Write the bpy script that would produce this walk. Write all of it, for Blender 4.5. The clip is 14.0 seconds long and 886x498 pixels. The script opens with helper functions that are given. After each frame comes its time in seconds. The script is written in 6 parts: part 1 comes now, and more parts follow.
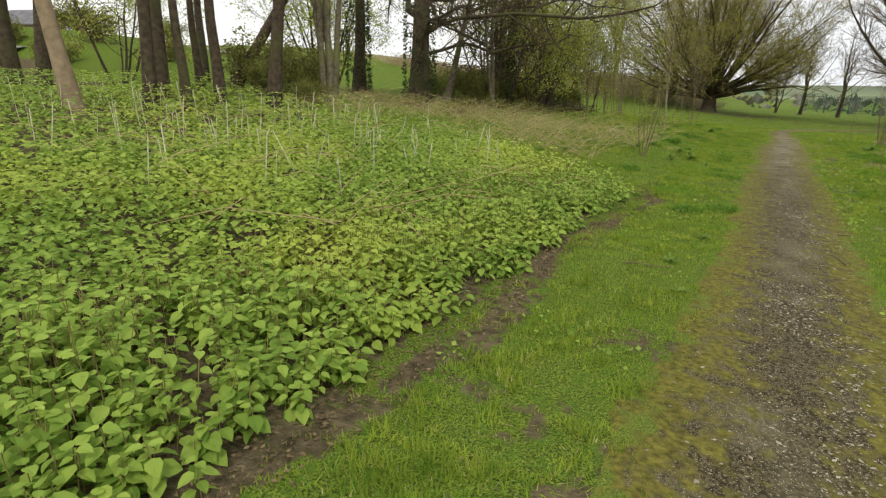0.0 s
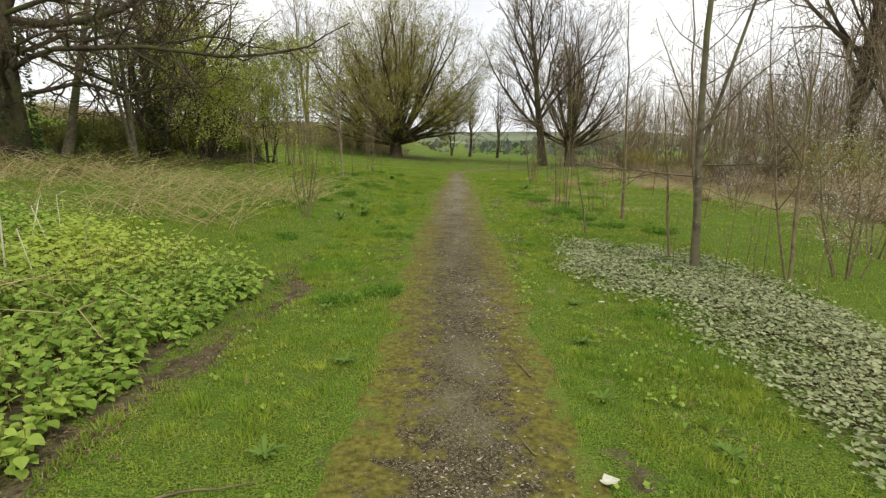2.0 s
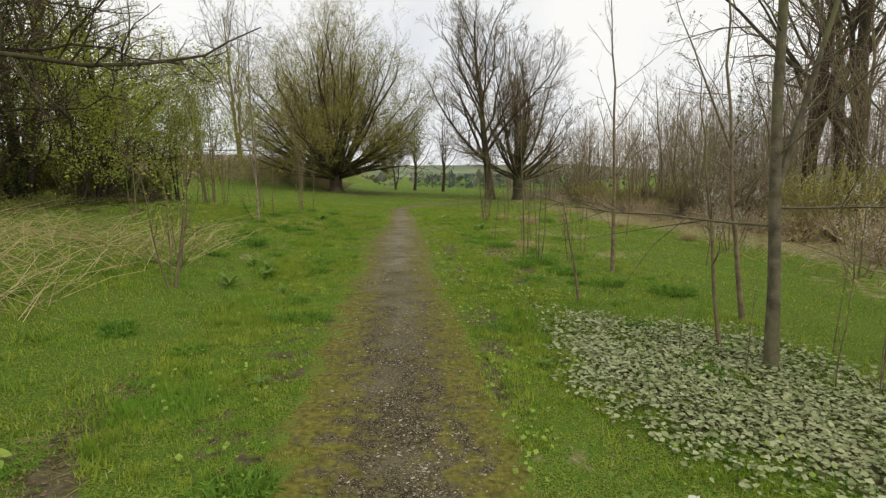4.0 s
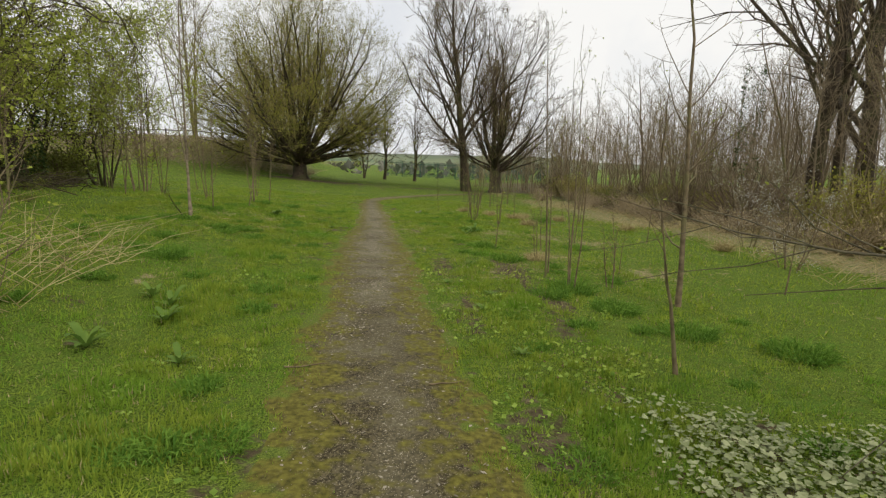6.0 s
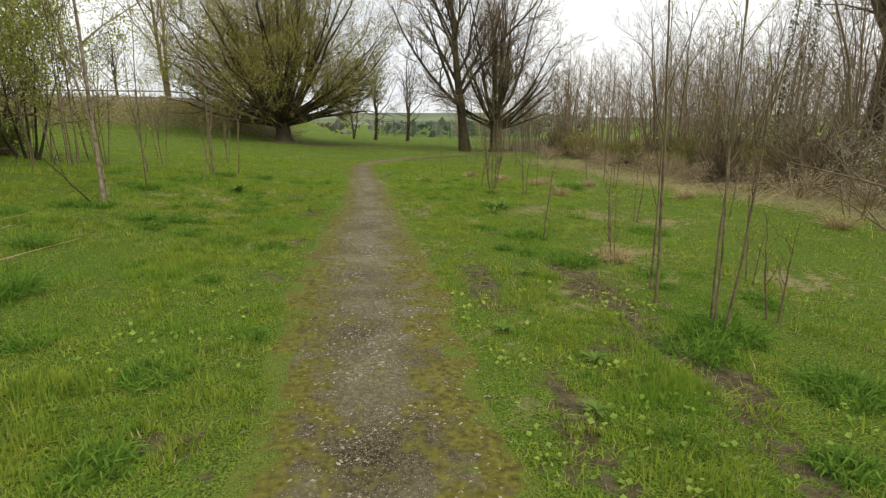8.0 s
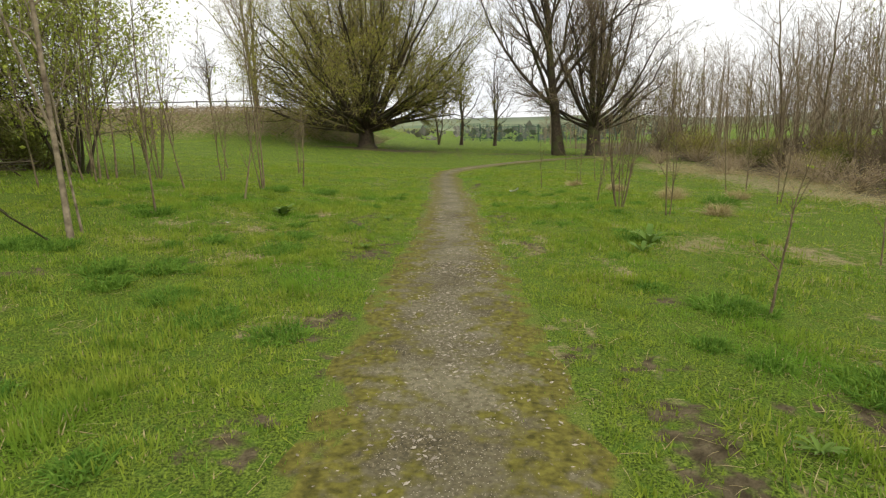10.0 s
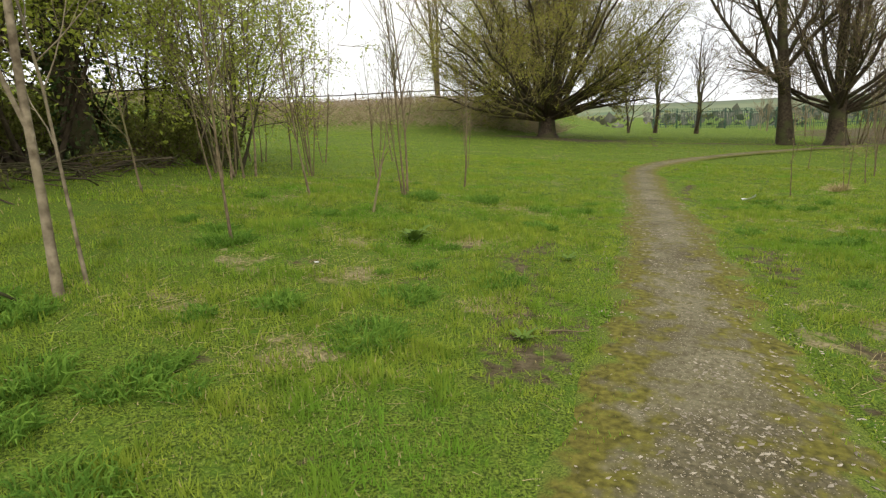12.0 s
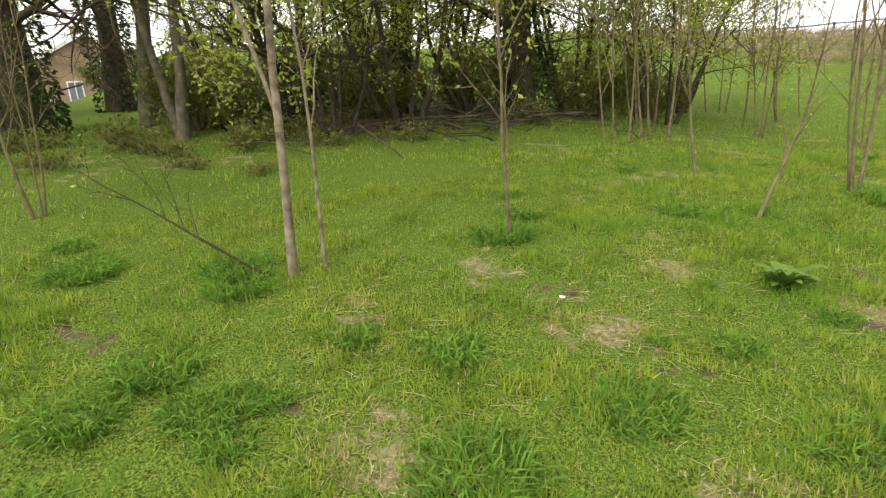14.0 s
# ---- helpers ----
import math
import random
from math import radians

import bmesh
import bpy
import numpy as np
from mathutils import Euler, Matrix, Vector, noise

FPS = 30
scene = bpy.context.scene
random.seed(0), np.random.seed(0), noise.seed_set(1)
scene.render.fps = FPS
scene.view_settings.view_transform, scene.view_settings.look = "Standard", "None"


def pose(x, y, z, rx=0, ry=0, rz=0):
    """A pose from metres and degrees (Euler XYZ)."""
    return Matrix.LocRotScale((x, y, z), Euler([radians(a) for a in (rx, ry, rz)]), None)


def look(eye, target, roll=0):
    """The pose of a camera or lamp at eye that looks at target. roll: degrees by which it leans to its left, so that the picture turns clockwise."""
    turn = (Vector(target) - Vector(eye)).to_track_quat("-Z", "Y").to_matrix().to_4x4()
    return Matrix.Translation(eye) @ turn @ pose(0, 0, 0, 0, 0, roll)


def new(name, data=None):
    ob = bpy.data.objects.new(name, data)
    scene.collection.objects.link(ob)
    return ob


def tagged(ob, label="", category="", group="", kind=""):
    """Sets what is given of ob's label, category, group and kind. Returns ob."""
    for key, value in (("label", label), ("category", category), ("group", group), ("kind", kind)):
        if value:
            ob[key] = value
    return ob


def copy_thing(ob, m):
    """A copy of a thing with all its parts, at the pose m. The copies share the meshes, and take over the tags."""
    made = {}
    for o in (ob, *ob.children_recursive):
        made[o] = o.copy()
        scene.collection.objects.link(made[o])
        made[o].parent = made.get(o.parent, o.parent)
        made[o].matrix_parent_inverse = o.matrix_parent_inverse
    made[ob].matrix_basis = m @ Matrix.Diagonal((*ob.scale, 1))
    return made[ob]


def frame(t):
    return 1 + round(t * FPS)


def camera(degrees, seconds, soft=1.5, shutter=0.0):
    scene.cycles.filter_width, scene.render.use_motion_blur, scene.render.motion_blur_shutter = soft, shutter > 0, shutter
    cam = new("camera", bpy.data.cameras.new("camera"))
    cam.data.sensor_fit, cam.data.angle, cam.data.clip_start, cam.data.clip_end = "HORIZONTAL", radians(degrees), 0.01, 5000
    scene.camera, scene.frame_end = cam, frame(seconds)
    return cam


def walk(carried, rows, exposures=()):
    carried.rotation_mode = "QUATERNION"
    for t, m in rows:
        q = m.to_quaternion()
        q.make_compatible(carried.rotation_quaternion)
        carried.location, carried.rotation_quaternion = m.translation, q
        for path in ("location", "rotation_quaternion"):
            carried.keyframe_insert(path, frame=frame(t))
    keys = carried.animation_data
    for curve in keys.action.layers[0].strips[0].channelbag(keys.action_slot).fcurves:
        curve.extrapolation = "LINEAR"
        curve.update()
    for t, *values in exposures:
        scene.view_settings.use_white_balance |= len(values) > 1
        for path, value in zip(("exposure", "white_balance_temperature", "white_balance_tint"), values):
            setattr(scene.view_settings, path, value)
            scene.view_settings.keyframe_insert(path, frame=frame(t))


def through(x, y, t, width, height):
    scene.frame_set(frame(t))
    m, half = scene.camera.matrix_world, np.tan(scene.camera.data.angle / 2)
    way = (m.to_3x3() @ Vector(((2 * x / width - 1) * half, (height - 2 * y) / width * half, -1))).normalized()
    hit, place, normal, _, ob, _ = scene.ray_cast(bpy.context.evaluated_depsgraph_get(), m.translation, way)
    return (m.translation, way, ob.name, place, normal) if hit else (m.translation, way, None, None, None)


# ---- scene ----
cam = camera(77.9, 14.0, 1.3)
PATH = [
    (0, (0.604, -1.837, 1.555), (-0.373, -0.185, 0.993), 0.94),
    (0.5, (0.653, -1.059, 1.629), (0.046, 0.763, 1.07), 1.12),
    (1, (0.671, -0.395, 1.63), (0.308, 1.496, 1.089), 0.74),
    (1.5, (0.785, 0.272, 1.612), (0.613, 2.21, 1.151), 0.14),
    (2, (0.886, 1.002, 1.559), (0.834, 2.963, 1.167), -0.25),
    (2.5, (0.921, 1.708, 1.561), (0.946, 3.679, 1.221), -0.14),
    (3, (0.952, 2.433, 1.587), (1.02, 4.407, 1.271), -0.23),
    (3.2, (0.981, 2.742, 1.554), (1.061, 4.717, 1.248), -0.43),
    (5.3, (0.799, 5.722, 1.527), (1.039, 7.69, 1.267), 0.7),
    (5.5, (0.781, 5.993, 1.523), (1.027, 7.96, 1.258), 0.9),
    (6, (0.793, 6.78, 1.518), (1.057, 8.738, 1.205), 1.09),
    (6.5, (0.762, 7.605, 1.59), (1.062, 9.56, 1.295), 1.6),
    (7, (0.755, 8.419, 1.595), (1.079, 10.37, 1.295), 1.31),
    (7.5, (0.78, 9.194, 1.524), (1.11, 11.14, 1.203), 0.61),
    (8, (0.808, 9.913, 1.452), (1.092, 11.839, 0.995), -0.24),
    (8.5, (0.858, 10.597, 1.388), (1.033, 12.527, 0.893), -1.17),
    (9, (0.907, 11.302, 1.358), (1.03, 13.249, 0.92), -0.76),
    (9.2, (0.918, 11.627, 1.321), (0.938, 13.579, 0.887), -1.46),
    (11.3, (0.634, 14.624, 1.307), (0.586, 16.571, 0.854), -1.57),
    (11.5, (0.6, 14.888, 1.281), (0.501, 16.832, 0.823), -1.57),
    (11.8, (0.542, 15.328, 1.281), (0.115, 17.231, 0.839), -2.21),
    (12, (0.528, 15.625, 1.287), (-0.113, 17.465, 0.836), -2.63),
    (12.5, (0.503, 16.264, 1.305), (-0.53, 17.894, 0.78), -1.7),
    (13, (0.408, 16.782, 1.299), (-0.945, 18.144, 0.738), -0.87),
    (13.5, (0.415, 17.107, 1.343), (-1.211, 18.102, 0.738), -1.89),
    (14, (0.628, 17.49, 1.423), (-1.156, 18.194, 0.857), -3.67),
]
walk(cam, [(t, look(eye, target, roll)) for t, eye, target, roll in PATH],
     exposures=[(0, 0.16), (1.5, 0.24), (3, 0.06), (5.5, -0.1), (7, -0.02), (9, 0.2), (11.3, 0.25), (12.5, 0.42), (13.2, 0.56), (14, 0.84)])

# ---------------------------------------------------------------- light
world = bpy.data.worlds.new("overcast_sky")
scene.world = world
world.use_nodes = True
wn, wl = world.node_tree.nodes, world.node_tree.links
wn.clear()
SUN_EL, SUN_ROT = 50.0, 145.0
sky = wn.new("ShaderNodeTexSky")
sky.sky_type = "NISHITA"
sky.sun_disc = False
sky.sun_elevation, sky.sun_rotation = radians(SUN_EL), radians(SUN_ROT)
sky.air_density, sky.dust_density = 1.0, 3.0
sky_bg = wn.new("ShaderNodeBackground")
sky_bg.inputs["Strength"].default_value = 0.06
wl.new(sky.outputs["Color"], sky_bg.inputs["Color"])
tc = wn.new("ShaderNodeTexCoord")
cl = wn.new("ShaderNodeTexNoise")
cl.inputs["Scale"].default_value = 2.2
cl.inputs["Detail"].default_value = 6.0
cl.inputs["Roughness"].default_value = 0.55
wl.new(tc.outputs["Generated"], cl.inputs["Vector"])
cr = wn.new("ShaderNodeValToRGB")
cr.color_ramp.elements[0].position, cr.color_ramp.elements[0].color = 0.30, (0.74, 0.77, 0.82, 1)
cr.color_ramp.elements[1].position, cr.color_ramp.elements[1].color = 0.56, (1.0, 0.985, 0.95, 1)
wl.new(cl.outputs["Fac"], cr.inputs["Fac"])
cloud_bg = wn.new("ShaderNodeBackground")
cloud_bg.inputs["Strength"].default_value = 1.15
wl.new(cr.outputs["Color"], cloud_bg.inputs["Color"])
wmix = wn.new("ShaderNodeMixShader")
wmix.inputs["Fac"].default_value = 0.86
wl.new(sky_bg.outputs[0], wmix.inputs[1])
wl.new(cloud_bg.outputs[0], wmix.inputs[2])
wout = wn.new("ShaderNodeOutputWorld")
wl.new(wmix.outputs[0], wout.inputs["Surface"])

sun = new("sun", bpy.data.lights.new("sun", "SUN"))
sun.data.energy, sun.data.angle, sun.data.color = 1.5, radians(10), (1.0, 0.94, 0.84)
sun.matrix_world = pose(0, 0, 30, 90 - SUN_EL, 0, 180 - SUN_ROT)

# ---------------------------------------------------------------- materials


def material(name, low, high, scale=8.0, rough=0.8, bump=0.2, bump_scale=40.0, through=0.0, island=0.0, third=None, spots=None, metal=0.0):
    """Two colours mixed by coarse and fine noise; island: share of the mix that differs from piece to piece; third: a colour in
    broad patches; spots: a colour for sparse fine flecks; through: share of light let through, for leaves."""
    m = bpy.data.materials.new(name)
    m.use_nodes = True
    n, l = m.node_tree.nodes, m.node_tree.links
    n.clear()
    out, bsdf, geo = n.new("ShaderNodeOutputMaterial"), n.new("ShaderNodeBsdfPrincipled"), n.new("ShaderNodeNewGeometry")
    bsdf.inputs["Roughness"].default_value, bsdf.inputs["Metallic"].default_value = rough, metal
    bsdf.inputs["Specular IOR Level"].default_value = 0.12 if through else 0.3

    def tex(s, detail=5.0):
        t = n.new("ShaderNodeTexNoise")
        t.inputs["Scale"].default_value, t.inputs["Detail"].default_value = s, detail
        l.new(geo.outputs["Position"], t.inputs["Vector"])
        return t.outputs["Fac"]

    def ramp(value, a, b):
        r = n.new("ShaderNodeMapRange")
        r.inputs["From Min"].default_value, r.inputs["From Max"].default_value = a, b
        l.new(value, r.inputs["Value"])
        return r.outputs["Result"]

    def mix(fac, a, b):
        x = n.new("ShaderNodeMix")
        x.data_type = "RGBA"
        if isinstance(fac, float):
            x.inputs[0].default_value = fac
        else:
            l.new(fac, x.inputs[0])
        for i, c in ((6, a), (7, b)):
            if isinstance(c, tuple):
                x.inputs[i].default_value = (*c, 1)
            else:
                l.new(c, x.inputs[i])
        return x.outputs[2]

    fac = ramp(tex(scale), 0.3, 0.7)
    if island:
        blend = n.new("ShaderNodeMix")
        blend.data_type = "FLOAT"
        blend.inputs[0].default_value = island
        l.new(fac, blend.inputs[2])
        l.new(geo.outputs["Random Per Island"], blend.inputs[3])
        fac = blend.outputs[0]
    colour = mix(fac, low, high)
    if third:
        colour = mix(ramp(tex(scale * 0.13, 4.0), 0.5, 0.68), colour, third)
    if spots:
        colour = mix(ramp(tex(scale * 9.0, 2.0), 0.62, 0.7), colour, spots)
    l.new(colour, bsdf.inputs["Base Color"])
    if bump:
        b = n.new("ShaderNodeBump")
        b.inputs["Strength"].default_value, b.inputs["Distance"].default_value = bump, 0.02
        l.new(tex(bump_scale), b.inputs["Height"])
        l.new(b.outputs["Normal"], bsdf.inputs["Normal"])
    surface = bsdf.outputs[0]
    if through:
        tr, ms = n.new("ShaderNodeBsdfTranslucent"), n.new("ShaderNodeMixShader")
        l.new(colour, tr.inputs["Color"])
        ms.inputs["Fac"].default_value = through
        l.new(surface, ms.inputs[1])
        l.new(tr.outputs[0], ms.inputs[2])
        surface = ms.outputs[0]
    l.new(surface, out.inputs["Surface"])
    return m


M_BARK = material("bark_dark", (0.032, 0.023, 0.014), (0.095, 0.072, 0.045), 9, 0.9, 0.8, 45, third=(0.07, 0.075, 0.025))
M_BARK_PALE = material("bark_pale", (0.20, 0.15, 0.09), (0.34, 0.26, 0.17), 7, 0.9, 0.5, 50)
M_BARK_YOUNG = material("bark_young", (0.095, 0.070, 0.040), (0.25, 0.19, 0.112), 14, 0.85, 0.4, 60, third=(0.165, 0.16, 0.06))
M_BARK_BLOTCH = material("bark_blotched", (0.10, 0.075, 0.045), (0.34, 0.28, 0.19), 16, 0.85, 0.4, 60, third=(0.25, 0.21, 0.13))
M_BARK_OLIVE = material("bark_olive_grey", (0.065, 0.055, 0.034), (0.19, 0.165, 0.105), 10, 0.85, 0.5, 60, third=(0.14, 0.14, 0.06))
M_TWIG = material("twig_brown", (0.095, 0.07, 0.042), (0.23, 0.175, 0.105), 3, 0.9, 0, island=0.5)
M_TWIG_GREY = material("twig_grey", (0.17, 0.132, 0.08), (0.34, 0.275, 0.175), 3, 0.9, 0, island=0.5)
M_TWIG_OLIVE = material("twig_olive", (0.16, 0.135, 0.05), (0.36, 0.30, 0.11), 2, 0.9, 0, island=0.5)
M_LEAF_SPRING = material("leaf_spring", (0.21, 0.27, 0.03), (0.50, 0.54, 0.10), 1.5, 0.6, 0, through=0.4, island=0.6)
M_LEAF_OLIVE = material("leaf_olive", (0.19, 0.20, 0.025), (0.42, 0.42, 0.07), 1.0, 0.7, 0, through=0.45, island=0.6)
M_LEAF_DARK = material("leaf_evergreen", (0.025, 0.05, 0.014), (0.09, 0.13, 0.035), 2.0, 0.45, 0, through=0.2, island=0.6)
M_LEAF_MID = material("leaf_mid", (0.085, 0.105, 0.022), (0.27, 0.275, 0.07), 2.0, 0.6, 0, through=0.4, island=0.7)
M_NETTLE = material("nettle_leaf", (0.11, 0.22, 0.028), (0.45, 0.58, 0.115), 3.0, 0.6, 0.15, 120, through=0.4, island=0.55, third=(0.47, 0.55, 0.10))
M_GROUND_IVY = material("ground_ivy_leaf", (0.13, 0.17, 0.055), (0.42, 0.44, 0.24), 5, 0.4, 0.1, 120, through=0.15, island=0.8)
M_GRASS = material("grass_blade", (0.105, 0.205, 0.018), (0.43, 0.50, 0.068), 7.0, 0.8, 0, through=0.45, island=0.35, third=(0.18, 0.335, 0.034))
M_GRASS_DARK = material("grass_tuft_blade", (0.05, 0.135, 0.016), (0.24, 0.39, 0.055), 5.0, 0.8, 0, through=0.35, island=0.6)
M_STRAW = material("dead_grass", (0.30, 0.235, 0.10), (0.58, 0.49, 0.26), 3.0, 0.8, 0, through=0.15, island=0.7)
M_STALK = material("bleached_stalk", (0.46, 0.42, 0.31), (0.72, 0.68, 0.54), 12, 0.8, 0.2, 60, island=0.5)
M_DOCK = material("dock_leaf", (0.07, 0.15, 0.025), (0.22, 0.32, 0.06), 6.0, 0.55, 0.2, 60, through=0.3, island=0.5)
M_BLOSSOM = material("blossom_white", (0.62, 0.62, 0.56), (0.85, 0.85, 0.80), 10, 0.7, 0, through=0.3, island=0.5)
M_PEBBLE = material("path_chips", (0.16, 0.135, 0.10), (0.44, 0.39, 0.30), 30, 0.85, 0, island=0.85)
M_LITTER = material("white_paper", (0.70, 0.70, 0.70), (0.86, 0.86, 0.86), 12, 0.6, 0.1, 30)
M_DRYLEAF = material("pale_dry_leaf", (0.45, 0.44, 0.33), (0.66, 0.66, 0.54), 20, 0.7, 0.3, 60)
M_LITTER_BROWN = material("dead_leaf_brown", (0.075, 0.052, 0.027), (0.25, 0.18, 0.095), 8, 0.8, 0, island=0.8)
M_FENCE_WOOD = material("weathered_wood", (0.07, 0.06, 0.05), (0.16, 0.14, 0.115), 5, 0.9, 0.4, 30)
M_FENCE_GREEN = material("green_painted_steel", (0.03, 0.075, 0.05), (0.05, 0.11, 0.075), 3, 0.5, 0.05, 30)
M_BRICK = material("buff_brick", (0.27, 0.19, 0.11), (0.40, 0.29, 0.18), 1.5, 0.9, 0.3, 14)
M_ROOF = material("roof_tile_grey", (0.11, 0.11, 0.12), (0.20, 0.20, 0.215), 1.2, 0.85, 0.3, 9)
M_WHITE = material("white_paint", (0.72, 0.72, 0.71), (0.83, 0.83, 0.82), 3, 0.5, 0.05, 20)
M_PANE = material("window_glass_dark", (0.16, 0.18, 0.20), (0.26, 0.29, 0.32), 0.7, 0.08, 0)
M_ASPHALT = material("asphalt", (0.17, 0.165, 0.16), (0.26, 0.255, 0.25), 4, 0.9, 0.2, 60)
M_DARK = material("dark_grey_sheeting", (0.07, 0.08, 0.09), (0.13, 0.14, 0.155), 3, 0.6, 0.1, 20)
M_BRAMBLE = material("bramble_stem", (0.23, 0.175, 0.105), (0.46, 0.37, 0.235), 2, 0.85, 0, island=0.7)
M_HILL = material("distant_fields", (0.10, 0.15, 0.075), (0.22, 0.24, 0.13), 0.012, 1.0, 0, third=(0.09, 0.11, 0.08))
M_FARWOOD = material("distant_woods", (0.10, 0.105, 0.085), (0.20, 0.19, 0.15), 0.25, 1.0, 0, island=0.6)


def ground_material():
    """Turf, bare earth and straw, blended by the sheet's own cover weights and broken up by noise."""
    m = bpy.data.materials.new("turf_and_earth")
    m.use_nodes = True
    n, l = m.node_tree.nodes, m.node_tree.links
    n.clear()
    out, bsdf, geo = n.new("ShaderNodeOutputMaterial"), n.new("ShaderNodeBsdfPrincipled"), n.new("ShaderNodeNewGeometry")
    bsdf.inputs["Roughness"].default_value = 0.92
    bsdf.inputs["Specular IOR Level"].default_value = 0.08

    def tex(s, d=5.0):
        t = n.new("ShaderNodeTexNoise")
        t.inputs["Scale"].default_value, t.inputs["Detail"].default_value = s, d
        l.new(geo.outputs["Position"], t.inputs["Vector"])
        return t.outputs["Fac"]

    def mix(fac, a, b):
        x = n.new("ShaderNodeMix")
        x.data_type = "RGBA"
        l.new(fac, x.inputs[0])
        for i, c in ((6, a), (7, b)):
            if isinstance(c, tuple):
                x.inputs[i].default_value = (*c, 1)
            else:
                l.new(c, x.inputs[i])
        return x.outputs[2]

    def step(value, a, b):
        r = n.new("ShaderNodeMapRange")
        r.inputs["From Min"].default_value, r.inputs["From Max"].default_value = a, b
        l.new(value, r.inputs["Value"])
        return r.outputs["Result"]

    def weight(name, s):
        a = n.new("ShaderNodeAttribute")
        a.attribute_name = name
        add = n.new("ShaderNodeMath")
        add.operation = "ADD"
        sub = n.new("ShaderNodeMath")
        sub.operation = "MULTIPLY_ADD"
        l.new(tex(s, 8.0), sub.inputs[0])
        sub.inputs[1].default_value, sub.inputs[2].default_value = 1.3, -0.65
        l.new(a.outputs["Fac"], add.inputs[0])
        l.new(sub.outputs[0], add.inputs[1])
        return step(add.outputs[0], 0.4, 0.6)

    turf = mix(step(tex(90, 5.0), 0.40, 0.66), (0.042, 0.068, 0.011), (0.215, 0.295, 0.037))
    turf = mix(step(tex(11), 0.48, 0.72), turf, (0.085, 0.16, 0.018))
    turf = mix(step(tex(60, 3.0), 0.56, 0.74), turf, (0.20, 0.28, 0.05))
    straw = mix(step(tex(40), 0.35, 0.65), (0.17, 0.15, 0.065), (0.36, 0.31, 0.17))
    earth = mix(step(tex(14), 0.3, 0.7), (0.06, 0.047, 0.025), (0.17, 0.138, 0.08))
    colour = mix(weight("straw", 6), turf, straw)
    colour = mix(weight("earth", 9), colour, earth)
    l.new(colour, bsdf.inputs["Base Color"])
    b = n.new("ShaderNodeBump")
    b.inputs["Strength"].default_value, b.inputs["Distance"].default_value = 0.9, 0.05
    l.new(tex(45), b.inputs["Height"])
    l.new(b.outputs["Normal"], bsdf.inputs["Normal"])
    l.new(bsdf.outputs[0], out.inputs["Surface"])
    return m


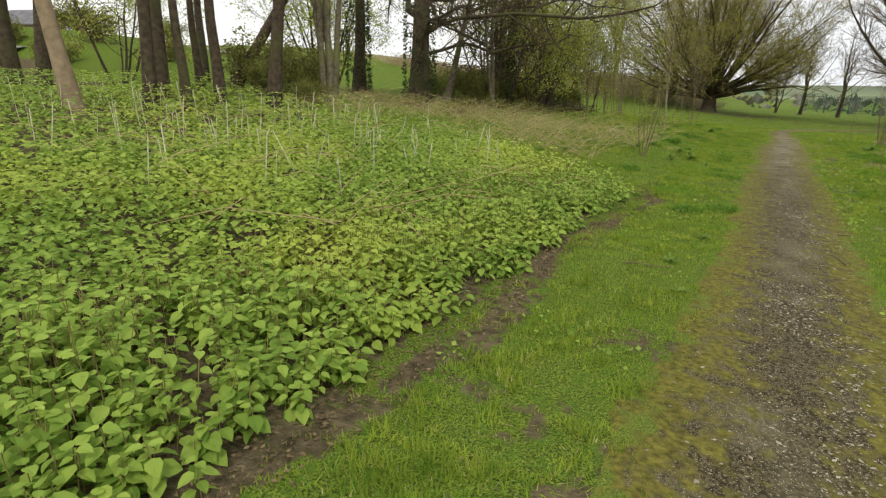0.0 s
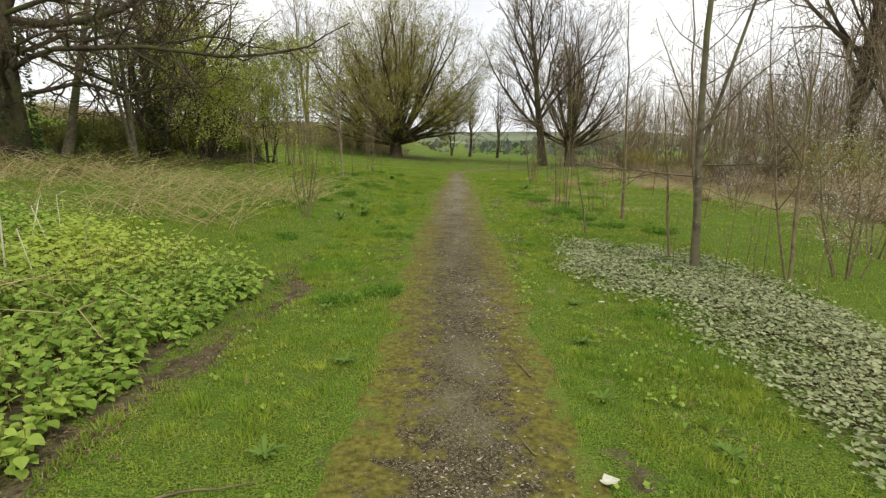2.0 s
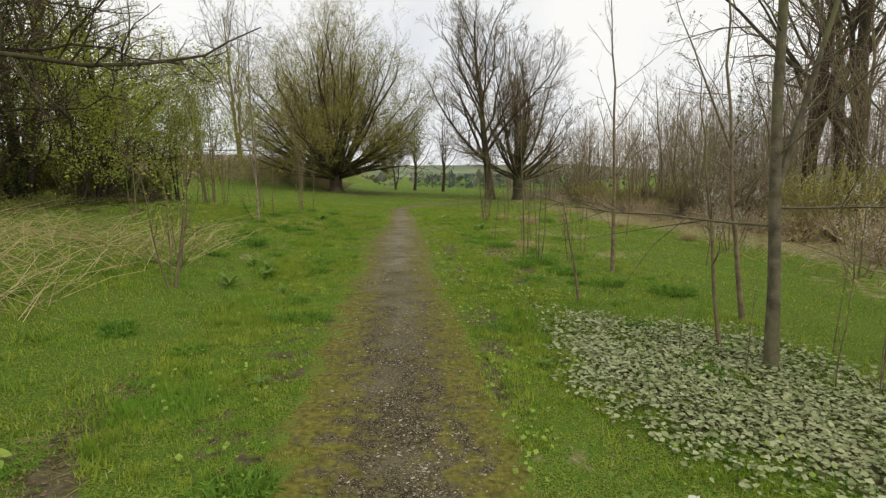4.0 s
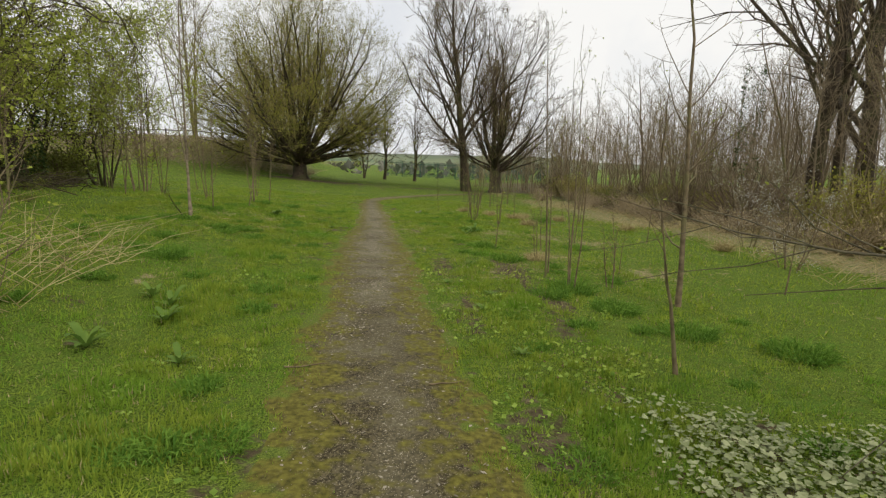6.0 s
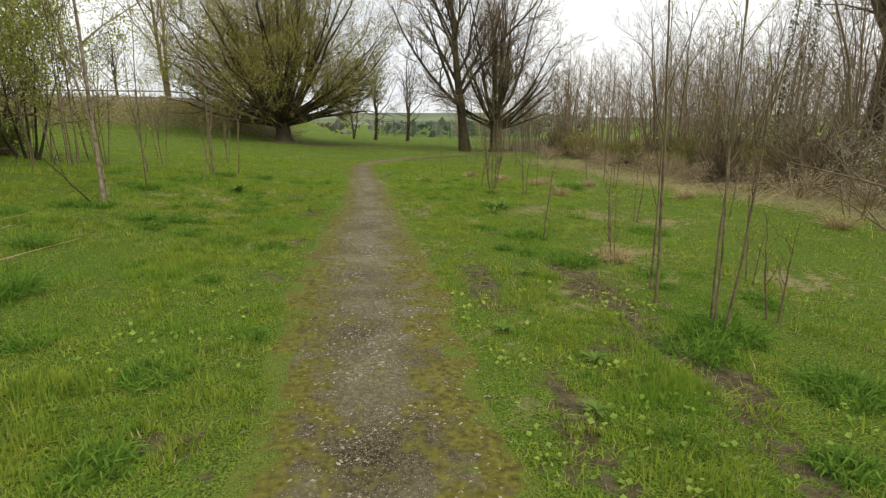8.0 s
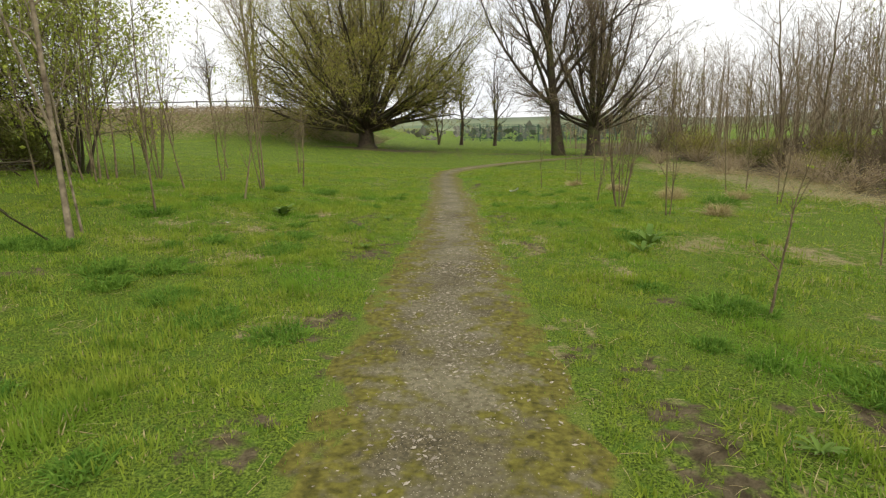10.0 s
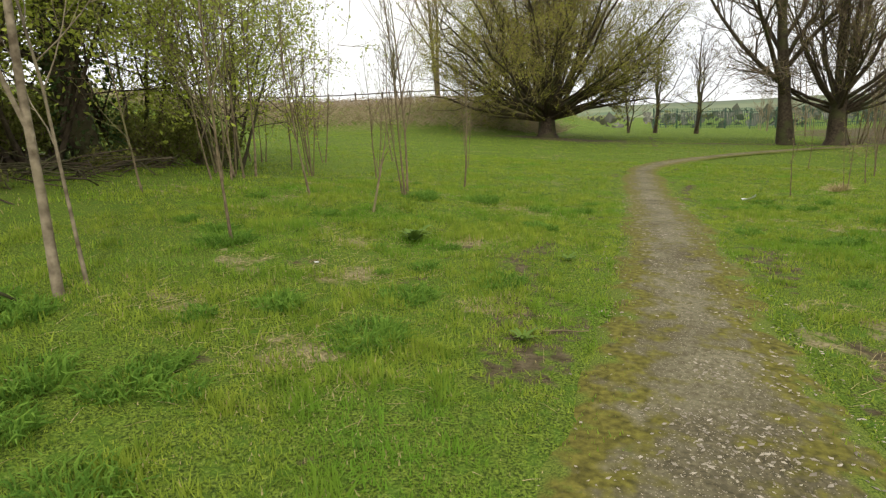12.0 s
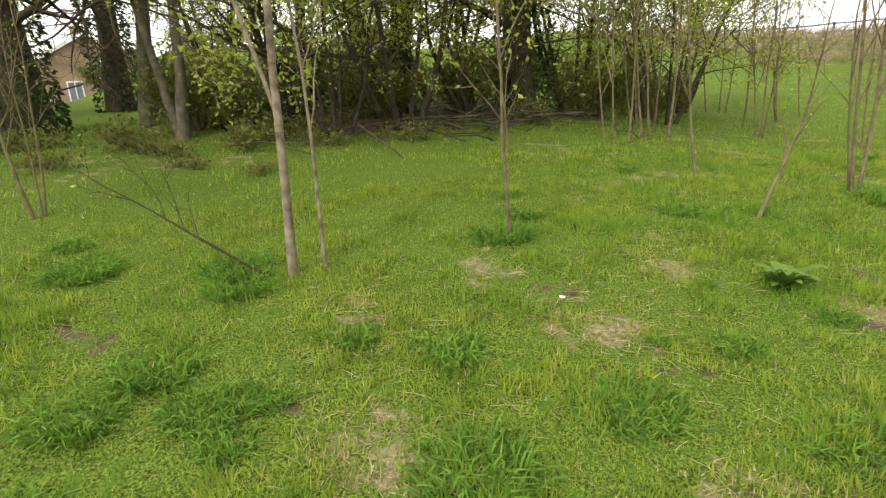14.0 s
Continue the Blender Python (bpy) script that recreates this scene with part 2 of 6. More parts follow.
def path_material():
    """Worn gravel in the middle, moss and thin turf towards the edges."""
    m = bpy.data.materials.new("mossy_gravel")
    m.use_nodes = True
    n, l = m.node_tree.nodes, m.node_tree.links
    n.clear()
    out, bsdf, geo = n.new("ShaderNodeOutputMaterial"), n.new("ShaderNodeBsdfPrincipled"), n.new("ShaderNodeNewGeometry")
    bsdf.inputs["Roughness"].default_value = 0.9
    bsdf.inputs["Specular IOR Level"].default_value = 0.12

    def tex(s, d=5.0):
        t = n.new("ShaderNodeTexNoise")
        t.inputs["Scale"].default_value, t.inputs["Detail"].default_value = s, d
        l.new(geo.outputs["Position"], t.inputs["Vector"])
        return t.outputs["Fac"]

    def step(value, a, b):
        r = n.new("ShaderNodeMapRange")
        r.inputs["From Min"].default_value, r.inputs["From Max"].default_value = a, b
        l.new(value, r.inputs["Value"])
        return r.outputs["Result"]

    def mix(fac, a, b):
        x = n.new("ShaderNodeMix")
        x.data_type = "RGBA"
        l.new(fac, x.inputs[0])
        for i, c in ((6, a), (7, b)):
            if isinstance(c, tuple):
                x.inputs[i].default_value = (*c, 1)
            else:
                l.new(c, x.inputs[i])
        return x.outputs[2]

    edge = n.new("ShaderNodeAttribute")
    edge.attribute_name = "edge"

    def lay(scale, amount, shift):
        """The distance from the middle, roughened by noise."""
        w = n.new("ShaderNodeMath")
        w.operation = "MULTIPLY_ADD"
        l.new(tex(scale, 6.0), w.inputs[0])
        w.inputs[1].default_value = amount
        d = n.new("ShaderNodeMath")
        d.operation = "SUBTRACT"
        l.new(edge.outputs["Fac"], d.inputs[0])
        d.inputs[1].default_value = shift
        l.new(d.outputs[0], w.inputs[2])
        return w.outputs[0]

    vor = n.new("ShaderNodeTexVoronoi")
    vor.inputs["Scale"].default_value = 75
    l.new(geo.outputs["Position"], vor.inputs["Vector"])
    grey = n.new("ShaderNodeRGBToBW")
    l.new(vor.outputs["Color"], grey.inputs["Color"])
    dust = mix(step(tex(35, 4.0), 0.3, 0.7), (0.105, 0.093, 0.053), (0.225, 0.203, 0.125))
    damp = mix(step(grey.outputs["Val"], 0.25, 0.85), (0.03, 0.024, 0.012), (0.125, 0.104, 0.056))
    wet = n.new("ShaderNodeAttribute")
    wet.attribute_name = "damp"
    soak = n.new("ShaderNodeMath")
    soak.operation = "ADD"
    l.new(tex(1.6, 5.0), soak.inputs[0])
    l.new(wet.outputs["Fac"], soak.inputs[1])
    grit = mix(step(soak.outputs[0], 0.36, 0.72), dust, damp)
    grit = mix(step(vor.outputs["Distance"], 0.24, 0.14), grit, (0.37, 0.32, 0.23))
    moss = mix(step(tex(28), 0.3, 0.7), (0.06, 0.055, 0.013), (0.185, 0.168, 0.033))
    turf = mix(step(tex(120), 0.35, 0.65), (0.045, 0.075, 0.011), (0.17, 0.21, 0.034))
    colour = mix(step(lay(9, 2.4, 1.12), 0.3, 0.72), grit, moss)
    colour = mix(step(lay(5, 1.5, 1.08), 0.44, 0.60), colour, turf)
    l.new(colour, bsdf.inputs["Base Color"])
    b = n.new("ShaderNodeBump")
    b.inputs["Strength"].default_value, b.inputs["Distance"].default_value = 0.6, 0.012
    l.new(tex(80), b.inputs["Height"])
    l.new(b.outputs["Normal"], bsdf.inputs["Normal"])
    l.new(bsdf.outputs[0], out.inputs["Surface"])
    return m


M_GROUND, M_PATH = ground_material(), path_material()

# ---------------------------------------------------------------- shape of the land
rng = np.random.default_rng(7)
TABLE = np.random.default_rng(3).random((256, 256))


def vnoise(x, y, s):
    """Smooth value noise, 0 to 1, with bumps about 1/s metres wide."""
    x, y = np.asarray(x, float) * s + 500.3, np.asarray(y, float) * s + 500.7
    xi, yi = np.floor(x).astype(int), np.floor(y).astype(int)
    fx, fy = x - xi, y - yi
    fx, fy = fx * fx * (3 - 2 * fx), fy * fy * (3 - 2 * fy)
    a, b = TABLE[xi % 256, yi % 256], TABLE[(xi + 1) % 256, yi % 256]
    c, d = TABLE[xi % 256, (yi + 1) % 256], TABLE[(xi + 1) % 256, (yi + 1) % 256]
    return (a * (1 - fx) + b * fx) * (1 - fy) + (c * (1 - fx) + d * fx) * fy


def ss(a, b, x):
    k = np.clip((np.asarray(x, float) - a) / (b - a), 0, 1)
    return k * k * (3 - 2 * k)


def path_centre(y):
    """The middle of the footpath; it sweeps to the east beyond y = 32."""
    y = np.asarray(y, float)
    return 0.88 + 0.05 * np.sin(y * 0.35) + 0.0806 * np.clip(y - 32.5, 0, 30) ** 1.72


def path_half(y):
    """Half of its width with the mossy rims; it narrows towards the rise."""
    y = np.asarray(y, float)
    return 0.74 - 0.24 * ss(11, 23, y) + 0.04 * np.sin(y * 0.9) + 0.03 * np.sin(y * 2.3)


def land(x, y):
    x, y = np.asarray(x, float), np.asarray(y, float)
    z = 0.06 * ss(6, 14, y) - 0.38 * ss(20, 29, y) - 0.1 * ss(28, 40, y)
    z = z - (np.clip(x, -15, 14) - 0.7) * 0.044
    z = z + 0.16 * ss(-1, -2.6, x) * ss(6, 12, y) * (1 - ss(22, 28, y))
    z = z + 0.045 * (np.clip(-x, 2, 15) - 2)
    z = z + 2.1 * ss(54, 62, y - 0.25 * (x + 10)) * ss(-5, -11, x)
    z = z - 1.0 * ss(-28, -38, x) * (1 - ss(10, 15, y))
    z = z + 3.6 * ss(-19, -44, x) * ss(9, 17, y) * (1 - ss(48, 62, y))
    z = z - 2.5 * ss(70, 200, y)
    calm = ss(0.5, 1.3, np.abs(x - path_centre(y)))
    z = z + calm * ((vnoise(x, y, 0.7) - 0.5) * 0.08 + (vnoise(x, y, 2.3) - 0.5) * 0.035)
    return z


def nettle_zone(x, y):
    """1 inside the nettle bed, 0 outside."""
    edge = -0.98 + 0.25 * (vnoise(x, y, 0.9) - 0.5)
    back = 7.65 + 1.2 * (vnoise(x, y, 0.5) - 0.5) * 2 + 0.16 * (-x - 1)
    return ss(edge, edge - 0.25, x) * (1 - ss(back - 0.4, back + 0.2, y))


def ivy_zone(x, y):
    left = 2.2 + 0.65 * (1 - ss(6.0, 7.8, y)) + 0.25 * (vnoise(x, y, 1.1) - 0.5) * 2
    right = 4.9 + 0.6 * (vnoise(x, y, 0.6) - 0.5)
    return ss(left - 0.15, left + 0.55, x) * (0.6 + 0.4 * ss(0.3, 0.55, vnoise(x, y, 2.2))) * (1 - ss(right - 0.5, right, x)) * (1 - ss(9.3, 10.1, y + 0.35 * (x - 3)))


def earth_weight(x, y):
    w = (0.5 + 0.4 * vnoise(x, y, 2.0)) * np.exp(-(((x + 0.92 - 0.12 * np.sin(y * 1.3) - 0.2 * (vnoise(x, y, 1.5) - 0.5)) / 0.2) ** 2)) * (1 - ss(7.2, 8.2, y))
    w = np.maximum(w, 0.8 * ss(-0.9, -1.2, x) * nettle_zone(x, y))
    w = np.maximum(w, (0.55 + 0.4 * vnoise(x, y, 2.5)) * np.exp(-(((x - 2.72 - 0.05 * (y - 13) - 0.3 * (vnoise(x, y, 1.3) - 0.5)) / (0.2 + 0.22 * vnoise(x + 9, y, 1.7))) ** 2)) * ss(10.6, 11.6, y) * (1 - ss(14.8, 15.8, y)))
    w = np.maximum(w, 0.66 * ivy_zone(x, y))
    w = np.maximum(w, 0.85 * np.exp(-(((x + 3.5) / 6.5) ** 2 + ((y - 52.5) / 2.4) ** 2)))
    w = np.maximum(w, 0.75 * np.exp(-(((y - 50.5 - 0.1 * (x - 8)) / 0.7) ** 2)) * ss(-4, 0, x) * (1 - ss(30, 40, x)))
    w = np.maximum(w, 0.8 * ss(-7.2, -8.2, x) * ss(17.5, 19.5, y) * (1 - ss(24, 26, y)) * (1 - ss(-12, -14, x)))
    w = np.maximum(w, 0.72 * ss(10.5, 15.0, x + 5.0 * (vnoise(x, y, 0.3) - 0.5)) * (1 - ss(70, 90, y)) * (1 - ss(9.0, 14.0, 22.0 - x) * ss(44, 50, y)))
    w = np.maximum(w, 0.56 * np.exp(-(((x - 0.05) / 0.4) ** 2)) * ss(0.52, 0.66, 0.7 * vnoise(x, y, 1.5) + 0.3 * vnoise(x, y, 6.0)))
    w = np.maximum(w, 0.62 * np.exp(-(((x - 1.72 - 0.5 * (vnoise(x, y, 0.8) - 0.5)) / (0.1 + 0.2 * vnoise(x, y + 7, 2.1))) ** 2)) * ss(0.48, 0.62, vnoise(x, y, 1.3)))
    w = np.maximum(w, 0.54 * ss(0.66, 0.84, 0.7 * vnoise(x + 50, y, 2.4) + 0.3 * vnoise(x, y + 20, 7.0)) * ss(-3.4, -2.4, x) * (1 - ss(3.4, 4.4, x)))
    w = np.maximum(w, 0.56 * np.exp(-(((x + 0.15 + 0.16 * np.sin(y) - 0.25 * (vnoise(x, y, 1.9) - 0.5)) / 0.3) ** 2)) * ss(17.4, 18.3, y) * (1 - ss(21.0, 22.0, y)))
    return w


STRAW_SPOTS = ((-1.45, 19.15, 0.42), (-1.05, 17.85, 0.4), (-2.0, 18.05, 0.3), (-0.95, 20.6, 0.4), (-0.9, 23.3, 0.7), (-1.9, 20.0, 0.35),
               (4.6, 18.6, 0.9), (3.6, 18.7, 0.5), (5.6, 18.0, 0.6), (4.0, 15.8, 0.5), (5.0, 14.6, 0.8), (-2.9, 9.6, 1.3), (-4.6, 11.0, 1.9), (-7.5, 12.4, 2.2))


def straw_weight(x, y):
    w = 0.0 * x
    for sx, sy, r in STRAW_SPOTS:
        w = np.maximum(w, (0.6 if r < 1.2 else 0.3) * np.exp(-(((x - sx) / r) ** 2 + ((y - sy) / (r * 0.8)) ** 2)))
    w = np.maximum(w, 0.6 * ss(7.6, 10.6, x + 3.0 * (vnoise(x, y, 0.35) - 0.5)) * (1 - ss(40, 50, y)))
    w = np.maximum(w, (0.3 + 0.3 * vnoise(x, y, 0.8)) * ss(53, 56, y - 0.25 * (x + 10)) * ss(-5, -10, x))
    w = np.maximum(w, 0.45 * (vnoise(x, y, 0.35) > 0.66) * (vnoise(x, y, 1.1)))
    w = np.maximum(w, 0.55 * ss(0.66, 0.84, 0.65 * vnoise(x - 40, y, 1.5) + 0.35 * vnoise(x, y + 60, 5.0)) * ss(9, 14, y) * (1 - ss(26, 34, y)))
    return w


# ---------------------------------------------------------------- mesh helpers


def mesh_from(name, verts, faces, mat, smooth=False):
    """A mesh from an array of points and an array of faces with the same number of corners each."""
    verts, faces = np.ascontiguousarray(verts, np.float32), np.ascontiguousarray(faces, np.int32)
    me = bpy.data.meshes.new(name)
    k = faces.shape[1]
    me.vertices.add(len(verts))
    me.vertices.foreach_set("co", verts.ravel())
    me.loops.add(faces.size)
    me.loops.foreach_set("vertex_index", faces.ravel())
    me.polygons.add(len(faces))
    me.polygons.foreach_set("loop_start", np.arange(0, faces.size, k, dtype=np.int32))
    me.polygons.foreach_set("use_smooth", np.full(len(faces), smooth))
    me.update(calc_edges=True)
    me.materials.append(mat)
    return me


def array_part(name, verts, faces, mat, parent=None, label="", smooth=False):
    ob = new(name, mesh_from(name, verts, faces, mat, smooth))
    ob.parent = parent
    return tagged(ob, label)


def part(name, bm, mat, parent=None, label=""):
    me = bpy.data.meshes.new(name)
    bm.to_mesh(me)
    bm.free()
    me.materials.append(mat)
    ob = new(name, me)
    ob.parent = parent
    return tagged(ob, label)


def box(bm, x0, x1, y0, y1, z0, z1, bevel=0.0):
    made = bmesh.ops.create_cube(bm, size=1, matrix=Matrix.LocRotScale(((x0 + x1) / 2, (y0 + y1) / 2, (z0 + z1) / 2), None, (x1 - x0, y1 - y0, z1 - z0)))
    if bevel:
        edges = list({e for v in made["verts"] for e in v.link_edges})
        bmesh.ops.bevel(bm, geom=edges, offset=bevel, segments=1, affect="EDGES")
    return bm


def base(name, x, y, label, category, group="", kind="", sink=0.02):
    ob = new(name)
    ob.location = (x, y, float(land(x, y)) - sink)
    ob.empty_display_size = 0.2
    return tagged(ob, label, category, group, kind)


def unit(v):
    return v / np.maximum(np.linalg.norm(v, axis=-1, keepdims=True), 1e-9)


def tubes(lines, radii, sides):
    """Tapered tubes round many lines of equally many points: lines (P, n, 3), radii (P, n)."""
    p, n, _ = lines.shape
    tan = np.empty_like(lines)
    tan[:, 1:-1] = lines[:, 2:] - lines[:, :-2]
    tan[:, 0], tan[:, -1] = lines[:, 1] - lines[:, 0], lines[:, -1] - lines[:, -2]
    tan = unit(tan)
    ref = np.where(np.abs(tan[:, :1, 2:3]) > 0.9, np.array([1.0, 0, 0]), np.array([0, 0, 1.0]))
    a = unit(np.cross(tan, np.broadcast_to(ref, tan.shape)))
    b = np.cross(tan, a)
    ang = np.arange(sides) * 2 * np.pi / sides
    ring = a[:, :, None] * np.cos(ang)[None, None, :, None] + b[:, :, None] * np.sin(ang)[None, None, :, None]
    v = lines[:, :, None] + ring * radii[:, :, None, None]
    idx = np.arange(p * n * sides).reshape(p, n, sides)
    nxt = np.roll(idx, -1, axis=2)
    f = np.stack([idx[:, :-1], nxt[:, :-1], nxt[:, 1:], idx[:, 1:]], -1).reshape(-1, 4)
    return v.reshape(-1, 3), f


def joined(*pieces):
    vs, fs, k = [], [], 0
    for v, f in pieces:
        vs.append(v)
        fs.append(f + k)
        k += len(v)
    return np.concatenate(vs), np.concatenate(fs)


def sprout(r, lines, radii, per, lo, hi, length, angle, up, n=4, wig=0.12, thick=0.55, tip=0.25, taper_len=0.5, least=0.0022):
    """Side shoots along many parent lines; length: share of the parent's own length; angle from it in degrees; up: pull to the sky."""
    p, m, _ = lines.shape
    t = (np.arange(per)[None] + r.random((p, per))) / per * (hi - lo) + lo
    k = t * (m - 1)
    i = np.minimum(k.astype(int), m - 2)
    f = (k - i)[..., None]
    rows = np.arange(p)[:, None]
    start = lines[rows, i] * (1 - f) + lines[rows, i + 1] * f
    rad = radii[rows, i] * (1 - f[..., 0]) + radii[rows, i + 1] * f[..., 0]
    tan = unit(lines[rows, i + 1] - lines[rows, i])
    side = unit(np.cross(tan, unit(r.normal(size=tan.shape))))
    a = np.radians(angle * (0.65 + 0.7 * r.random((p, per))))[..., None]
    way = unit(tan * np.cos(a) + side * np.sin(a) + np.array([0, 0, up]))
    plen = np.linalg.norm(lines[:, 1:] - lines[:, :-1], axis=-1).sum(1)[:, None]
    ln = plen * length * (1 - taper_len * (t - lo) / max(hi - lo, 1e-6)) * (0.7 + 0.6 * r.random((p, per)))
    way, start, ln, rad = way.reshape(-1, 3), start.reshape(-1, 3), ln.reshape(-1), rad.reshape(-1)
    step = (ln / (n - 1))[:, None]
    out, d = [start], way
    for _ in range(n - 1):
        d = unit(d + r.normal(size=d.shape) * wig + np.array([0, 0, up * 0.35]))
        out.append(out[-1] + d * step)
    r0 = np.maximum(rad * thick, least)
    return np.stack(out, 1), r0[:, None] * np.linspace(1, tip, n)[None]


def stems(r, count, height, radius, lean=0.06, spread=0.0, n=8, wig=0.035, tip=0.2, fan=0.0, flare=0.35, to=(0.0, 0.0)):
    """Main stems from one foot; fan: how far they spread out with height."""
    out, rad = [], []
    for s in range(count):
        a = 2 * math.pi * (s + r.random()) / count
        h = height * (1 if s == 0 else 0.7 + 0.3 * r.random())
        z = np.linspace(0, 1, n)
        off = np.cumsum(r.normal(size=(n, 2)) * wig * h / n * 2, 0) * z[:, None]
        x = spread * math.cos(a) + off[:, 0] + (lean * math.cos(a) + fan * math.cos(a)) * h * z ** 0.8 + to[0] * h * z
        y = spread * math.sin(a) + off[:, 1] + (lean * math.sin(a) + fan * math.sin(a)) * h * z ** 0.8 + to[1] * h * z
        out.append(np.stack([x, y, z * h], 1))
        q = radius * (1 if s == 0 else 0.6 + 0.4 * r.random()) * (1 - (1 - tip) * z)
        q[0] *= 1 + flare
        rad.append(q)
    return np.array(out), np.array(rad)


def leaves_on(r, lines, per, size, lo=0.3, droop=0.0, scatter=0.06):
    """Small folded leaves near the ends of many lines."""
    p, m, _ = lines.shape
    t = lo + (1 - lo) * r.random((p, per))
    k = t * (m - 1)
    i = np.minimum(k.astype(int), m - 2)
    f = (k - i)[..., None]
    rows = np.arange(p)[:, None]
    c = (lines[rows, i] * (1 - f) + lines[rows, i + 1] * f).reshape(-1, 3)
    c = c + r.normal(size=c.shape) * scatter
    return leaf_quads(r, c, size, unit(r.normal(size=c.shape) + np.array([0, 0, -droop])))


def leaf_quads(r, c, size, way, ratio=0.62, fold=0.25):
    """Leaves of four corners, bent along the midrib, as two triangles each."""
    n = len(c)
    s = size * (0.6 + 0.8 * r.random(n))[:, None]
    side = unit(np.cross(way, unit(r.normal(size=(n, 3)))))
    nor = np.cross(way, side)
    v = np.stack([c, c + way * s * 0.5 + side * s * ratio * 0.5 + nor * s * fold * 0.5, c + way * s, c + way * s * 0.5 - side * s * ratio * 0.5 + nor * s * fold * 0.5], 1)
    k = np.arange(n)[:, None] * 4
    f = np.concatenate([k + np.array([[0, 1, 2]]), k + np.array([[0, 2, 3]])], 0)
    return v.reshape(-1, 3), f


def blades(r, x, y, z, height, width, lean=1.25):
    """Grass blades: one tapered triangle pair each, bent outwards."""
    n = len(x)
    a = r.random(n) * 2 * np.pi
    side = np.stack([np.cos(a), np.sin(a), 0 * a], 1)
    b = a + np.pi / 2 + r.normal(size=n) * 0.6
    ln = np.abs(r.normal(size=n)) * lean
    foot = np.stack([x, y, z - 0.01], 1)
    h, w = height[:, None], (width * (0.6 + 0.8 * r.random(n)))[:, None]
    out = np.stack([np.cos(b) * ln, np.sin(b) * ln, np.sqrt(np.maximum(1 - ln * ln * 0.75, 0.08))], 1)
    v = np.stack([foot - side * w / 2, foot + side * w / 2, foot + out * h], 1)
    return v.reshape(-1, 3), np.arange(n * 3).reshape(n, 3)


# ---------------------------------------------------------------- ground and footpath


def spaced(lo, hi, fine, far_lo, far_hi, grow=1.16):
    mid = list(np.arange(lo, hi + fine / 2, fine))
    s, v = fine, mid[-1]
    while v < far_hi:
        s *= grow
        v += s
        mid.append(v)
    s, v = fine, mid[0]
    while v > far_lo:
        s *= grow
        v -= s
        mid.insert(0, v)
    return np.array(mid)


gx, gy = spaced(-4.5, 8.0, 0.12, -1500, 1500), np.concatenate([spaced(-3.0, 33.9, 0.15, -1500, 33.9), spaced(34.1, 52.0, 0.3, 34.1, 2500)])
GX, GY = np.meshgrid(gx, gy)
GZ = land(GX, GY)
GZ = GZ - (0.03 + 0.04 * ss(30, 36, GY)) * (1 - ss(0.35, 0.6 + 0.5 * ss(34, 44, GY), np.abs(GX - path_centre(GY)))) * (GY < 52)
gv = np.stack([GX.ravel(), GY.ravel(), GZ.ravel()], 1)
gi = np.arange(gv.shape[0]).reshape(GX.shape)
gf = np.stack([gi[:-1, :-1], gi[:-1, 1:], gi[1:, 1:], gi[1:, :-1]], -1).reshape(-1, 4)
ground = array_part("ground", gv, gf, M_GROUND, None, "uneven green turf with bare earth and straw patches", True)
tagged(ground, "", "ground", "", "structure")
for key, values in (("earth", earth_weight(GX, GY)), ("straw", straw_weight(GX, GY))):
    at = ground.data.attributes.new(key, "FLOAT", "POINT")
    at.data.foreach_set("value", values.ravel().astype(np.float32))

py = np.concatenate([np.arange(-14, 34, 0.12), np.arange(34, 51, 0.2)])
pk = np.linspace(-1, 1, 15)
slope = np.gradient(path_centre(py), py)
nx, ny = 1 / np.sqrt(1 + slope ** 2), -slope / np.sqrt(1 + slope ** 2)
wob = path_half(py) + 0.16 * (vnoise(py * 0 + 3, py, 1.7) - 0.5) + 0.10 * (vnoise(py * 0 + 9, py, 4.5) - 0.5)
PX = path_centre(py)[:, None] + nx[:, None] * pk[None] * wob[:, None]
PY = py[:, None] + ny[:, None] * pk[None] * wob[:, None]
PZ = land(PX, PY) + 0.012 * (1 - np.abs(pk[None]) ** 4) + 0.012 * (vnoise(PX, PY, 4.0) - 0.5) - 0.012 * (np.abs(pk[None]) > 0.99)
pi = np.arange(PX.size).reshape(PX.shape)
footpath = array_part("path", np.stack([PX.ravel(), PY.ravel(), PZ.ravel()], 1),
                      np.stack([pi[:-1, :-1], pi[:-1, 1:], pi[1:, 1:], pi[1:, :-1]], -1).reshape(-1, 4), M_PATH, None,
                      "narrow worn gravel footpath with mossy edges", True)
tagged(footpath, "", "path", "", "structure")
at = footpath.data.attributes.new("edge", "FLOAT", "POINT")
at.data.foreach_set("value", (np.broadcast_to(np.abs(pk)[None], PX.shape)).ravel().astype(np.float32))

at = footpath.data.attributes.new("damp", "FLOAT", "POINT")
at.data.foreach_set("value", (0.22 * (1 - ss(8, 15, PY)) - 0.05 * ss(17, 24, PY)).ravel().astype(np.float32))

